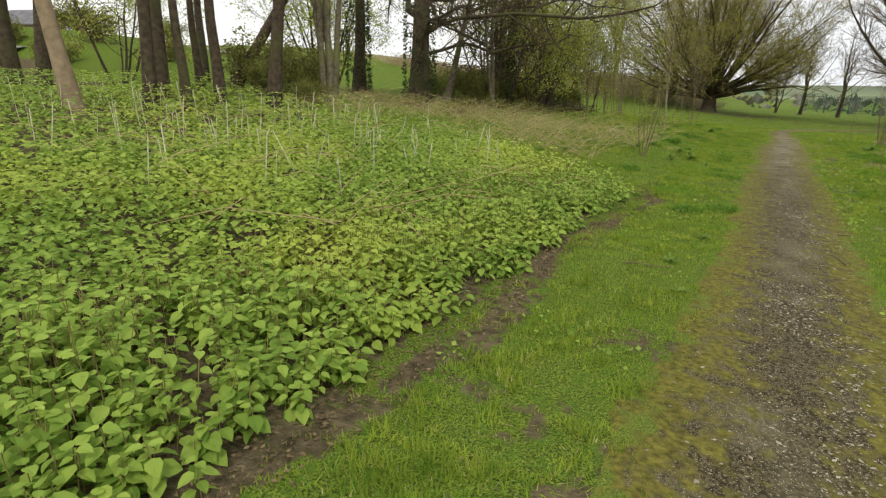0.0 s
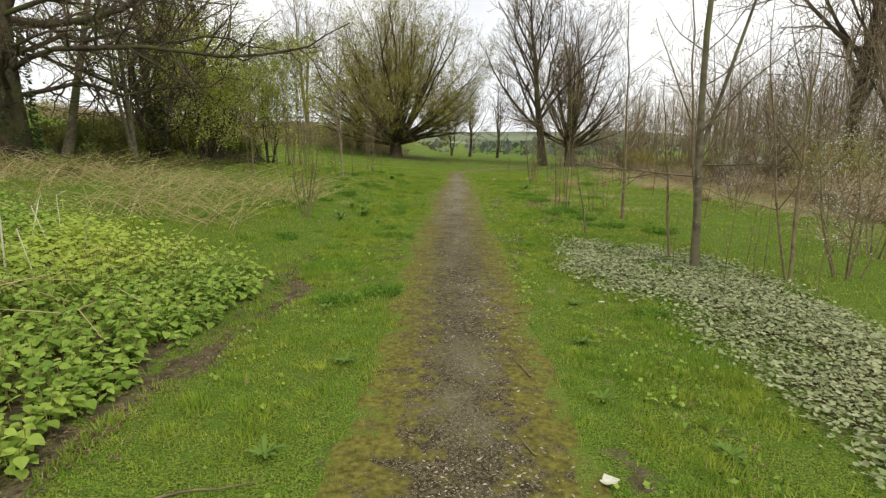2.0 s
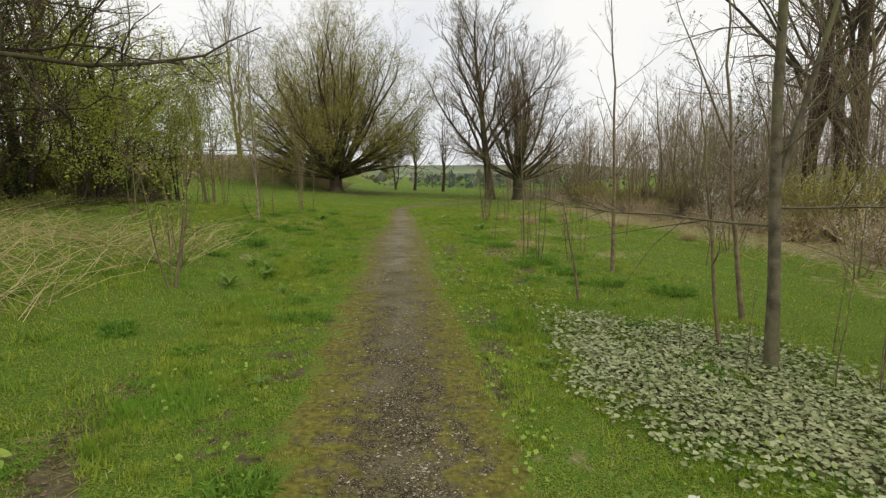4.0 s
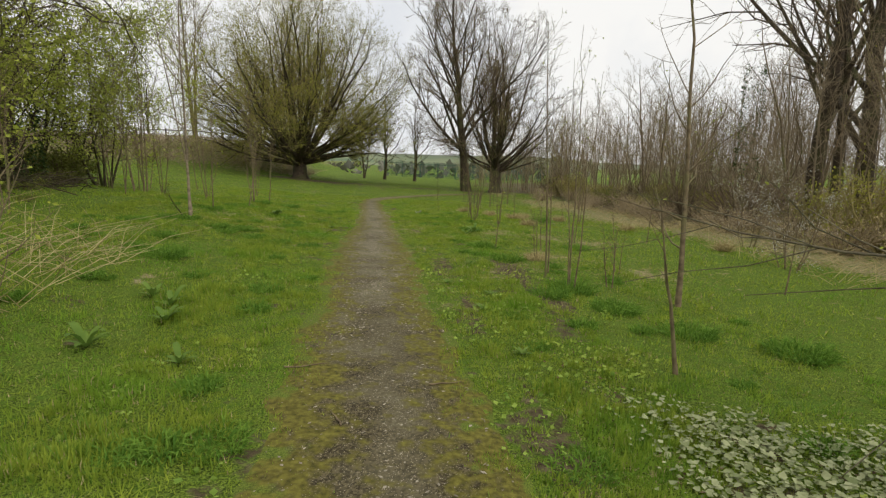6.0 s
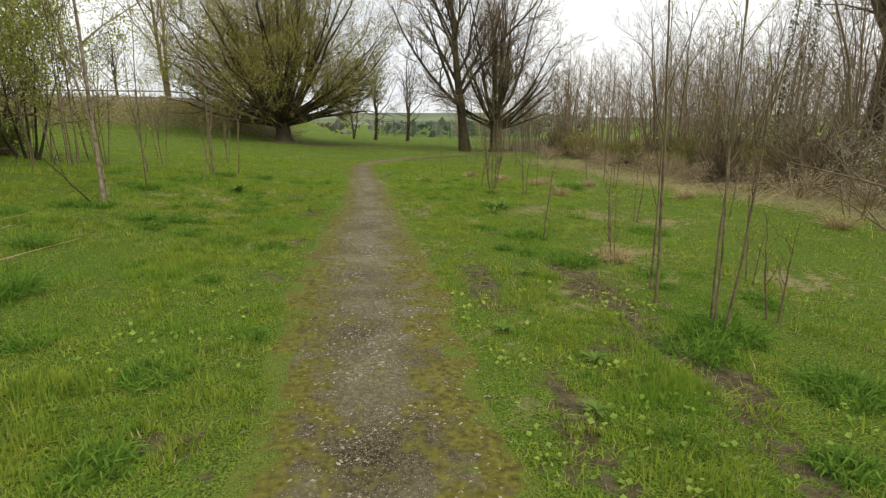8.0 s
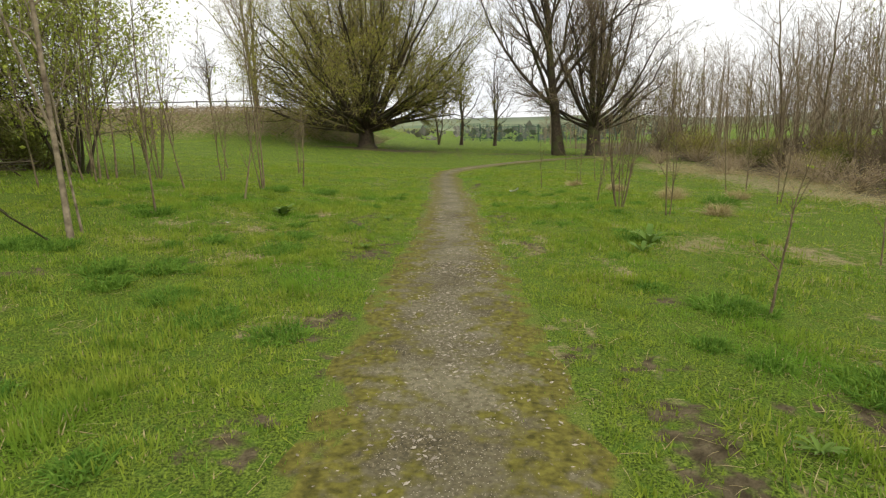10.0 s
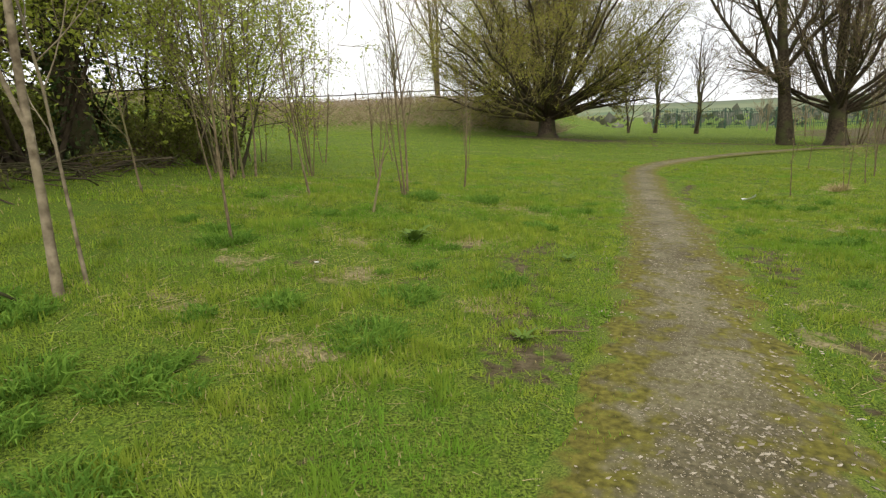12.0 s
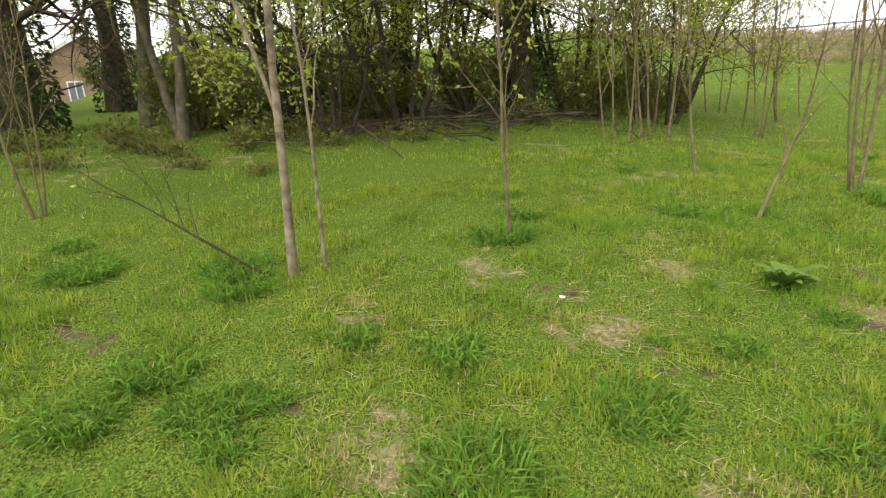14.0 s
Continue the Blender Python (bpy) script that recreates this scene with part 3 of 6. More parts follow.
# loose chips on the path
n = 22000
cy = rng.random(n) ** 0.9 * 30 - 3
off = np.clip(rng.normal(size=n) * 0.25 + 0.04, -0.6, 0.6)
keep = rng.random(n) < 0.25 + 0.75 * ss(0.4, 0.65, vnoise(off * 3, cy, 0.8))
cy, off = cy[keep], off[keep]
n = len(cy)
cx = path_centre(cy) + off
cz = land(cx, cy) + 0.012
sz = 0.004 + 0.007 * rng.random(n) ** 2
oct_v = np.array([[1.4, 0, 0], [0, 0.7, 0], [-1.4, 0, 0], [0, -0.7, 0], [0, 0, 0.45], [0, 0, -0.5]])
oct_f = np.array([[0, 1, 4], [1, 2, 4], [2, 3, 4], [3, 0, 4]])
ca, cs = np.cos(rng.random(n) * 6.28), np.sin(rng.random(n) * 6.28)
ov = oct_v[None] * sz[:, None, None] * (0.6 + 0.8 * rng.random((n, 6, 1)))
ov = np.stack([ov[..., 0] * ca[:, None] - ov[..., 1] * cs[:, None], ov[..., 0] * cs[:, None] + ov[..., 1] * ca[:, None], ov[..., 2]], -1)
ov = ov + np.stack([cx, cy, cz], 1)[:, None]
chips = array_part("path_gravel", ov.reshape(-1, 3), (np.arange(n)[:, None, None] * 6 + oct_f[None]).reshape(-1, 3), M_PEBBLE, None,
                   "pale loose stone chips scattered over the footpath")
tagged(chips, "", "gravel", "", "stuff")

# ---------------------------------------------------------------- trees


def radiating(r, radius, count, wide, top, lowest, crotch):
    """Limbs from a fork out to an egg-shaped crown, curving upwards."""
    k = np.arange(count)
    el = np.radians(lowest + (90 - lowest) * ((k + r.random(count)) / count) ** 1.3)
    el = np.clip(el + r.normal(size=count) * 0.1, 0.1, 1.5)
    az = k * 2.39996 + r.normal(size=count) * 0.25
    way = np.stack([np.cos(el) * np.cos(az), np.cos(el) * np.sin(az), np.sin(el)], 1)
    reach = ((np.cos(el) / wide) ** 2.7 + (np.sin(el) / (top - crotch)) ** 2.7) ** (-1 / 2.7) * (0.72 + 0.2 * r.random(count))
    start = np.stack([0.22 * radius * np.cos(az), 0.22 * radius * np.sin(az), crotch * (0.6 + 0.5 * r.random(count))], 1)
    t = np.linspace(0, 1, 6)
    run, climb = t ** 0.88, t ** 1.16
    line = start[:, None] + np.stack([way[:, :1] * run, way[:, 1:2] * run, way[:, 2:] * climb], -1) * reach[:, None, None]
    line[:, 1:] += r.normal(size=(count, 5, 3)) * 0.028 * reach[:, None, None] * t[None, 1:, None]
    return line, radius * (0.17 + 0.13 * r.random(count))[:, None] * np.linspace(1, 0.12, 6)[None]


def tree(name, x, y, label, category="tree", group="", seed=1, count=1, height=12.0, radius=0.25, lean=0.03, fan=0.0, spread=0.0, wig=0.035,
         limbs=(12, 0.25, 0.95, 0.5, 55, 0.15), boughs=(7, 0.2, 1.0, 0.45, 45, 0.1), twigs=(7, 0.2, 1.0, 0.45, 40, 0.08), fine=None,
         bark=None, twig_mat=None, leaf=None, leaf_per=0, leaf_size=0.06, leaf_scatter=0.08, turn=0.0, tip=0.15, limb_wig=0.14, flare=0.35, limb_thick=0.5,
         least=0.006, to=(0.0, 0.0), dome=None, taper=0.5):
    """A tree on an empty foot: stems, limbs with their boughs, twigs and leaves as parts. limbs, boughs, twigs, fine: (number on each
    parent, from, to, length as a share of the parent, angle, upward pull). dome: (number of limbs, half width, top, lowest angle, height
    of the fork): limbs radiating from a short trunk out to a rounded crown."""
    r = np.random.default_rng(seed)
    foot = base(name, x, y, label, category, group, sink=0.05)
    foot.rotation_euler = (0, 0, radians(turn))
    l0, r0 = stems(r, count, height, radius, lean, spread, 9, wig, tip, fan, flare, to)
    l1, r1 = sprout(r, l0, r0, *limbs, n=6, wig=limb_wig, thick=limb_thick, tip=0.2, least=least * 1.5)
    if dome:
        l1, r1 = radiating(r, radius, *dome)
    l2, r2 = sprout(r, l1, r1, *boughs, n=4, wig=0.16, thick=0.42 if dome else 0.6, tip=0.25, least=least * 1.2, taper_len=taper)
    l3, r3 = sprout(r, l2, r2, *twigs, n=3, wig=0.16, thick=0.6, tip=0.4, least=least)
    for i in range(count):
        array_part("trunk", *tubes(l0[i:i + 1], r0[i:i + 1], 10), bark or M_BARK, foot, "", True)
    for i in range(len(l1)):
        array_part("limb", *tubes(l1[i:i + 1], r1[i:i + 1], 5), bark or M_BARK, foot, "", True)
    tagged(array_part("branchwork", *tubes(l2, r2, 3), bark or M_BARK, foot, "", True), kind="stuff")
    shoots = [tubes(l3, r3, 3)]
    ends = l3
    if fine:
        l4, r4 = sprout(r, l3, r3, *fine, n=2, wig=0.15, thick=0.7, tip=0.5, least=least * 0.8)
        shoots.append(tubes(l4, r4, 3))
        ends = l4
    tagged(array_part("twigs", *joined(*shoots), twig_mat or M_TWIG, foot, "", False), kind="stuff")
    if leaf:
        tagged(array_part("leaves", *leaves_on(r, ends, leaf_per, leaf_size, 0.2, 0.1, leaf_scatter), leaf, foot), kind="stuff")
    return foot


def clump(name, x, y, label, category, group, seed, size=(1.5, 1.5, 1.2), leaf=None, leaves=1500, leaf_size=0.06, stem_count=14, stem_mat=None, sink=0.05):
    """A bush: stems fanning from the foot with leaves in uneven puffs round their ends."""
    r = np.random.default_rng(seed)
    foot = base(name, x, y, label, category, group, sink=sink)
    sx, sy, sh = size
    n = 6
    a = r.random(stem_count) * 2 * np.pi
    q = np.sqrt(r.random(stem_count))
    z = np.linspace(0, 1, n)
    hh = sh * (0.6 + 0.4 * r.random(stem_count)) * (1 - 0.35 * q)
    line = np.stack([(sx * q * np.cos(a))[:, None] * z[None] ** 0.8 * 0.5, (sy * q * np.sin(a))[:, None] * z[None] ** 0.8 * 0.5, hh[:, None] * z[None]], -1)
    line = line + r.normal(size=line.shape) * 0.03 * sh * z[None, :, None]
    rad = np.linspace(0.018, 0.005, n)[None] * (0.6 + 0.8 * r.random(stem_count))[:, None] * max(sh, 0.6)
    l2, r2 = sprout(r, line, rad, 5, 0.2, 1.0, 0.5, 50, 0.1, n=3, wig=0.2, thick=0.6)
    l3, r3 = sprout(r, l2, r2, 3, 0.2, 1.0, 0.5, 45, 0.05, n=2, wig=0.2, thick=0.7)
    tagged(array_part("stems", *joined(tubes(line, rad, 3), tubes(l2, r2, 3), tubes(l3, r3, 3)), stem_mat or M_TWIG, foot), kind="stuff")
    if leaf and leaves:
        per = max(1, leaves // len(l3))
        tagged(array_part("leaves", *leaves_on(r, l3, per, leaf_size, 0.1, 0.1, 0.07 * sh ** 0.5), leaf, foot), kind="stuff")
    return foot


# the great dome-shaped tree and the bare ones beside the bend
tree("dome_tree", -5.0, 54.2, "large dome-shaped spreading tree in olive-green bud", seed=11, count=1, height=2.4, radius=0.64, lean=0.0, tip=0.7,
     dome=(84, 10.2, 16.9, 14, 1.8), boughs=(16, 0.33, 1.0, 0.25, 50, 0.12), twigs=(8, 0.1, 1.0, 0.55, 42, 0.18), fine=(2, 0.2, 1.0, 0.75, 34, 0.2),
     twig_mat=M_TWIG_OLIVE, leaf=M_LEAF_OLIVE, leaf_per=4, leaf_size=0.085, leaf_scatter=0.12, least=0.007, taper=0.2)
tree("bare_tree", 8.4, 50.2, "tall bare grey tree with a leaning trunk", "tree", "bare trees by the bend", 21, 1, 14.5, 0.36, lean=0, to=(-0.12, 0),
     limbs=(20, 0.16, 0.97, 0.55, 46, 0.25), boughs=(9, 0.15, 1.0, 0.45, 40, 0.18), twigs=(9, 0.15, 1.0, 0.45, 38, 0.14), fine=(3, 0.2, 1.0, 0.6, 32, 0.1), twig_mat=M_TWIG, leaf=M_LEAF_OLIVE, leaf_per=1, leaf_size=0.05, least=0.010)
tree("bare_tree", 10.9, 50.8, "broad bare tree with many rising stems", "tree", "bare trees by the bend", 22, 1, 3.2, 0.48, lean=0.0, tip=0.75,
     dome=(34, 6.4, 15.6, 32, 2.6), boughs=(11, 0.2, 1.0, 0.36, 42, 0.16), twigs=(8, 0.12, 1.0, 0.5, 40, 0.12), fine=(3, 0.2, 1.0, 0.6, 34, 0.08), twig_mat=M_TWIG, leaf=M_LEAF_OLIVE, leaf_per=1, leaf_size=0.05, least=0.010)
tree("bare_tree", -15.6, 62.5, "tall slender bare tree on the bank", "tree", "", 23, 2, 15.0, 0.2, fan=0.10, bark=M_BARK_YOUNG, limbs=(14, 0.2, 0.97, 0.45, 45, 0.2), twig_mat=M_TWIG_GREY, least=0.012)
small = tree("bare_tree", 2.4, 68.0, "small bare tree beyond the bend", "tree", "small trees beyond the bend", 24, 2, 8.0, 0.16, fan=0.08, wig=0.1, limbs=(12, 0.25, 0.97, 0.5, 50, 0.15), boughs=(6, 0.2, 1, 0.45, 42, 0.1), twigs=(6, 0.2, 1, 0.45, 40, 0.08), twig_mat=M_TWIG, least=0.011)
for i, (x, y, s) in enumerate(((5.6, 67, 1.0), (0.2, 68, 0.7), (-10, 66, 0.9), (-21, 66, 0.8))):
    copy_thing(small, pose(x, y, float(land(x, y)) - 0.05, 0, 0, 67 * i) @ Matrix.Scale(s, 4))

# the grove behind the nettles
oak = tree("oak_tree", -10.25, 14.75, "thick mossy oak with ivy and long low spreading boughs", seed=31, count=1, height=13, radius=0.34, lean=0.02, wig=0.05,
           limbs=(16, 0.17, 0.95, 0.5, 70, 0.05), boughs=(9, 0.15, 1.0, 0.45, 48, 0.08), twigs=(9, 0.15, 1.0, 0.4, 45, 0.05), fine=(2, 0.2, 1, 0.6, 35, 0.0), limb_wig=0.24, leaf=M_LEAF_SPRING, leaf_per=1, leaf_size=0.06, least=0.005)
slim = tree("woodland_tree", -11.43, 5.65, "slim dark-barked tree in the grove", "tree", "slim trees in the grove", 32, 1, 9, 0.15, limbs=(9, 0.35, 0.97, 0.4, 50, 0.2), boughs=(5, 0.2, 1, 0.45, 45, 0.1), twigs=(5, 0.2, 1, 0.45, 40, 0.08), flare=0.2)
for i, (x, y, s, tilt) in enumerate(((-13.1, 7.05, 1.15, 2), (-10.9, 6.2, 0.78, 3), (-11.15, 7.3, 0.95, -2), (-17.3, 5.5, 1.5, 3), (-22.5, 8.6, 1.6, 6), (-24.0, 8.2, 1.3, 2), (-16.0, 10.5, 1.0, 1), (-14.2, 9.0, 0.8, 4))):
    copy_thing(slim, pose(x, y, float(land(x, y)) - 0.05, 0, -tilt, 71 * i) @ Matrix.Scale(s, 4))
tree("woodland_tree", -11.3, 4.0, "tree with smooth pale tan bark", seed=33, height=9, radius=0.17, lean=0, to=(-0.05, -0.09), bark=M_BARK_PALE, limbs=(9, 0.45, 0.97, 0.4, 50, 0.2), flare=0.2)
tree("woodland_tree", -10.25, 8.1, "dark tree leaning out of the grove", seed=39, height=9, radius=0.18, lean=0, to=(0.06, 0.1), limbs=(9, 0.38, 0.97, 0.4, 50, 0.2), flare=0.2)
tree("woodland_tree", -15.5, 11.2, "slanting dark tree in the grove", seed=34, height=10, radius=0.2, lean=0, to=(0.42, 0.45), limbs=(9, 0.4, 0.97, 0.4, 50, 0.2))
tree("woodland_tree", -11.2, 11.2, "gnarled mossy tree wound with old ivy stems", seed=35, count=5, height=8, radius=0.11, spread=0.12, fan=0.02, wig=0.08, bark=M_BARK_OLIVE, limbs=(6, 0.35, 0.97, 0.4, 50, 0.2), boughs=(5, 0.2, 1, 0.45, 45, 0.1), twigs=(5, 0.2, 1, 0.45, 40, 0.08))
tree("woodland_tree", -13.7, 15.7, "trunk thick with dark ivy", "tree", "ivy-clad trees", 36, 1, 11, 0.24, leaf=M_LEAF_MID, leaf_per=1, leaf_size=0.06)
tree("woodland_tree", -10.2, 16.5, "pale-barked tree leaning out over the meadow", seed=40, height=8, radius=0.13, lean=0, to=(0.18, 0.16), limbs=(10, 0.3, 0.97, 0.45, 55, 0.12), leaf=M_LEAF_SPRING, leaf_per=1, leaf_size=0.05, bark=M_BARK_OLIVE)
tree("woodland_tree", -8.55, 17.05, "slender mossy tree forking low at the grove's edge", seed=37, count=2, height=7.5, radius=0.085, fan=0.09, leaf=M_LEAF_SPRING, leaf_per=1, leaf_size=0.05, bark=M_BARK_OLIVE)
tree("woodland_tree", -9.9, 20.6, "dark ivy-clad tree with a forked trunk and budding twigs", "tree", "ivy-clad trees", 38, 2, 9.5, 0.25, fan=0.13, spread=0.12, limbs=(11, 0.2, 0.97, 0.5, 60, 0.1), leaf=M_LEAF_SPRING, leaf_per=2, leaf_size=0.06)
tree("woodland_tree", -8.9, 18.9, "twisted dark tree under the oak's boughs", "tree", "ivy-clad trees", 29, 3, 5.5, 0.1, fan=0.16, spread=0.15, wig=0.12, limbs=(9, 0.15, 0.97, 0.5, 60, 0.1), leaf=M_LEAF_SPRING, leaf_per=1, leaf_size=0.05)
tree("woodland_tree", -8.3, 22.8, "dark ivy-clad tree behind the slim stems", "tree", "ivy-clad trees", 28, 2, 8, 0.18, fan=0.12, spread=0.15, limbs=(10, 0.2, 0.97, 0.5, 60, 0.1), leaf=M_LEAF_SPRING, leaf_per=2, leaf_size=0.06)


def bough(tree_foot, points, radius, seed, mat):
    """A long crooked bough with its side branches and twigs, added to a tree."""
    r = np.random.default_rng(seed)
    p = np.array(points) - np.array(tree_foot.location)
    k = np.linspace(0, len(p) - 1, 12)
    line = np.stack([np.interp(k, np.arange(len(p)), p[:, i]) for i in range(3)], 1) + r.normal(size=(12, 3)) * 0.09
    rad = np.linspace(radius, radius * 0.15, 12)
    l1, r1 = sprout(r, line[None], rad[None], 32, 0.12, 1.0, 0.22, 58, 0.1, n=6, wig=0.22, thick=0.55, least=0.005)
    l2, r2 = sprout(r, l1, r1, 7, 0.15, 1.0, 0.45, 48, 0.06, n=4, wig=0.2, thick=0.6, least=0.0035)
    l3, r3 = sprout(r, l2, r2, 4, 0.2, 1.0, 0.5, 45, 0.04, n=3, wig=0.2, thick=0.7, least=0.0025)
    array_part("limb", *tubes(line[None], rad[None], 8), mat, tree_foot, "", True)
    tagged(array_part("branchwork", *joined(tubes(l1, r1, 5), tubes(l2, r2, 3)), mat, tree_foot, "", True), kind="stuff")
    tagged(array_part("twigs", *tubes(l3, r3, 3), M_TWIG, tree_foot), kind="stuff")


bough(oak, [(-10.25, 14.75, 3.2), (-8.6, 14.2, 3.7), (-6.8, 14.3, 3.7), (-5.2, 14.7, 3.7), (-3.8, 15.2, 3.5), (-2.7, 15.6, 3.9), (-2.0, 15.9, 4.5)], 0.075, 71, M_BARK)
bough(oak, [(-10.25, 14.75, 4.4), (-9.0, 14.9, 5.0), (-7.4, 15.5, 5.2), (-5.8, 15.9, 5.2), (-4.2, 16.5, 5.7), (-3.0, 16.9, 6.3)], 0.07, 72, M_BARK)
bough(oak, [(-10.25, 14.75, 2.9), (-9.0, 13.2, 3.4), (-7.8, 12.7, 3.6), (-6.2, 13.0, 4.2)], 0.065, 73, M_BARK)
bough(oak, [(-10.25, 14.75, 2.6), (-9.3, 15.6, 3.0), (-8.2, 16.8, 2.9), (-6.9, 17.8, 3.2), (-5.8, 18.4, 3.4)], 0.065, 74, M_BARK)
bough(oak, [(-10.25, 14.75, 3.6), (-8.8, 15.6, 4.2), (-7.2, 16.8, 4.3), (-5.6, 17.6, 4.4), (-4.3, 18.2, 4.2)], 0.065, 75, M_BARK)


def ivy_wrap(x, y, radius, height, seed, count=900):
    """Ivy on a trunk: leaves standing off the bark in uneven patches."""
    r = np.random.default_rng(seed)
    a, z = r.random(count) * 2 * np.pi, height * r.random(count) ** 1.2
    keep = vnoise(a * 1.5, z * 1.2 + seed, 1.0) > 0.3
    a, z = a[keep], z[keep]
    q = radius * (1.15 - 0.5 * z / height / 2) + 0.05 + 0.12 * r.random(len(a))
    c = np.stack([q * np.cos(a), q * np.sin(a), z], 1)
    foot = base("ivy", x, y, "dark evergreen ivy climbing a trunk", "ivy", "ivy on trunks", "stuff")
    tagged(array_part("leaves", *leaf_quads(r, c, 0.09, unit(np.stack([np.cos(a), np.sin(a), -0.6 + 0 * a], 1) + r.normal(size=c.shape) * 0.4)), M_LEAF_DARK, foot), kind="stuff")
    return foot


ivy_wrap(-10.25, 14.75, 0.36, 3.2, 1, 2200)
ivy_wrap(-13.7, 15.7, 0.27, 8, 2, 4200)
ivy_wrap(-9.9, 20.6, 0.38, 3.5, 3, 2600)
ivy_wrap(-8.3, 22.8, 0.3, 3.5, 5, 1800)
ivy_wrap(-8.9, 18.9, 0.22, 2.5, 6, 900)
ivy_wrap(17.7, 29.9, 0.30, 7, 4, 1800)

# the hedge row of shrubs and small trees west of the meadow
shrub_a = tree("hawthorn", -7.9, 20.3, "tangled hawthorn coming into bright green leaf", "shrub", "hawthorns along the meadow", 41, 6, 4.6, 0.05, fan=0.26, spread=0.25, wig=0.08,
               limbs=(6, 0.2, 0.98, 0.6, 64, 0.0), boughs=(5, 0.15, 1, 0.5, 50, 0.0), twigs=(4, 0.2, 1, 0.5, 45, 0.0), leaf=M_LEAF_SPRING, leaf_per=8, leaf_size=0.078, leaf_scatter=0.14)
shrub_b = tree("hawthorn", -5.5, 23.25, "slim multi-stemmed tree in fresh yellow-green leaf", "shrub", "hawthorns along the meadow", 42, 3, 5.0, 0.018, fan=0.06, spread=0.22, wig=0.06,
               limbs=(7, 0.16, 0.98, 0.45, 50, 0.06), boughs=(5, 0.15, 1, 0.5, 45, 0.03), twigs=(4, 0.2, 1, 0.5, 45, 0.0), bark=M_BARK_YOUNG, leaf=M_LEAF_SPRING, leaf_per=9, leaf_size=0.055, leaf_scatter=0.12)
for i, (x, y, s) in enumerate(((-7.7, 19.2, 0.7), (-8.6, 22.0, 1.05), (-9.4, 24.6, 1.1), (-11.5, 22.5, 1.25), (-9.6, 27.6, 1.0), (-7.4, 25.2, 0.8), (-18.0, 18.2, 1.3), (-20.0, 21.0, 1.3), (-21.0, 10.6, 1.1))):
    copy_thing(shrub_a, pose(x, y, float(land(x, y)) - 0.05, 0, 0, 97 * i + 20) @ Matrix.Scale(s, 4))
for i, (x, y, s) in enumerate(((-5.2, 22.35, 0.85), (-6.5, 23.9, 1.0), (-9.3, 28.6, 0.95))):
    copy_thing(shrub_b, pose(x, y, float(land(x, y)) - 0.05, 0, 0, 61 * i + 10) @ Matrix.Scale(s, 4))
bush = clump("evergreen_bush", -9.3, 17.3, "low dark-green evergreen bush", "bush", "undergrowth of the hedge row", 51, (2.0, 1.8, 1.2), M_LEAF_MID, 2700, 0.07, 16)
for i, (x, y, s) in enumerate(((-9.2, 17.9, 0.8), (-9.9, 18.8, 1.2), (-8.8, 20.4, 0.9), (-10.9, 17.4, 1.1), (-11.2, 20.2, 1.3), (-9.2, 21.9, 1.1), (-8.2, 24.2, 1.0),
                               (-10.8, 10.0, 0.7), (-9.0, 26.2, 1.0), (-10.8, 24.0, 1.4), (-11.2, 27.0, 1.4), (-13.0, 12.4, 1.4), (-15.0, 11.8, 1.5), (-13.2, 10.6, 1.0))):
    copy_thing(bush, pose(x, y, float(land(x, y)) - 0.05, 0, 0, 83 * i) @ Matrix.Scale(s, 4))

for i, (x, y, s) in enumerate(((-31, 13, 1.3), (-34, 17, 1.6), (-38, 14, 1.4), (-29, 18, 1.2), (-42, 20, 1.8), (-36, 23, 1.6))):
    copy_thing(bush, pose(x, y, float(land(x, y)) - 0.05, 0, 0, 47 * i) @ Matrix.Scale(s, 4))
low = clump("bramble_clump", -7.4, 17.9, "low green bramble clump at the meadow's edge", "bramble", "brambles at the meadow's edge", 52, (1.3, 1.1, 0.4), M_LEAF_MID, 700, 0.06, 12)
for i, (x, y, s) in enumerate(((-8.1, 16.4, 1.1), (-7.2, 16.9, 0.8), (-8.6, 15.1, 1.0), (-7.7, 14.4, 0.9), (-7.0, 15.6, 0.7), (-7.9, 18.6, 1.1), (-8.9, 12.4, 1.1), (-6.9, 18.9, 0.7), (-7.6, 12.9, 0.9),
                               (-7.6, 22.4, 1.0), (-6.7, 19.8, 0.7), (-9.6, 13.3, 0.9), (-9.9, 11.9, 1.0), (-6.3, 17.2, 0.5), (-6.6, 14.3, 0.6), (-5.6, 17.9, 0.45))):
    copy_thing(low, pose(x, y, float(land(x, y)) - 0.05, 0, 0, 59 * i) @ Matrix.Scale(s, 4))

# heap of dead brushwood under the hawthorns
r = np.random.default_rng(61)
n = 90
a, q = r.random(n) * 6.28, r.random(n)
cxy = np.stack([-7.0 + 0.45 * r.normal(size=n), 20.9 + 1.0 * r.normal(size=n)], 1)
hz = 0.03 + 0.2 * r.random(n) * np.exp(-(((cxy[:, 0] + 7.0) / 1.2) ** 2 + ((cxy[:, 1] - 20.9) / 2.4) ** 2))
d = np.stack([np.cos(a), np.sin(a), 0.25 * r.normal(size=n)], 1)
cc = np.stack([cxy[:, 0], cxy[:, 1], land(cxy[:, 0], cxy[:, 1]) + hz], 1)
ln = (0.3 + 0.6 * r.random(n))[:, None]
line = np.stack([cc - d * ln, cc + np.array([0, 0, 0.12]) * r.random((n, 1)), cc + d * ln], 1)
heap = array_part("brushwood_heap", *tubes(line, np.full((n, 3), 1.0) * (0.005 + 0.008 * r.random((n, 1))) * np.array([[1, 0.9, 0.5]]), 4), M_BARK, None,
                  "heap of dark dead branches under the shrubs")
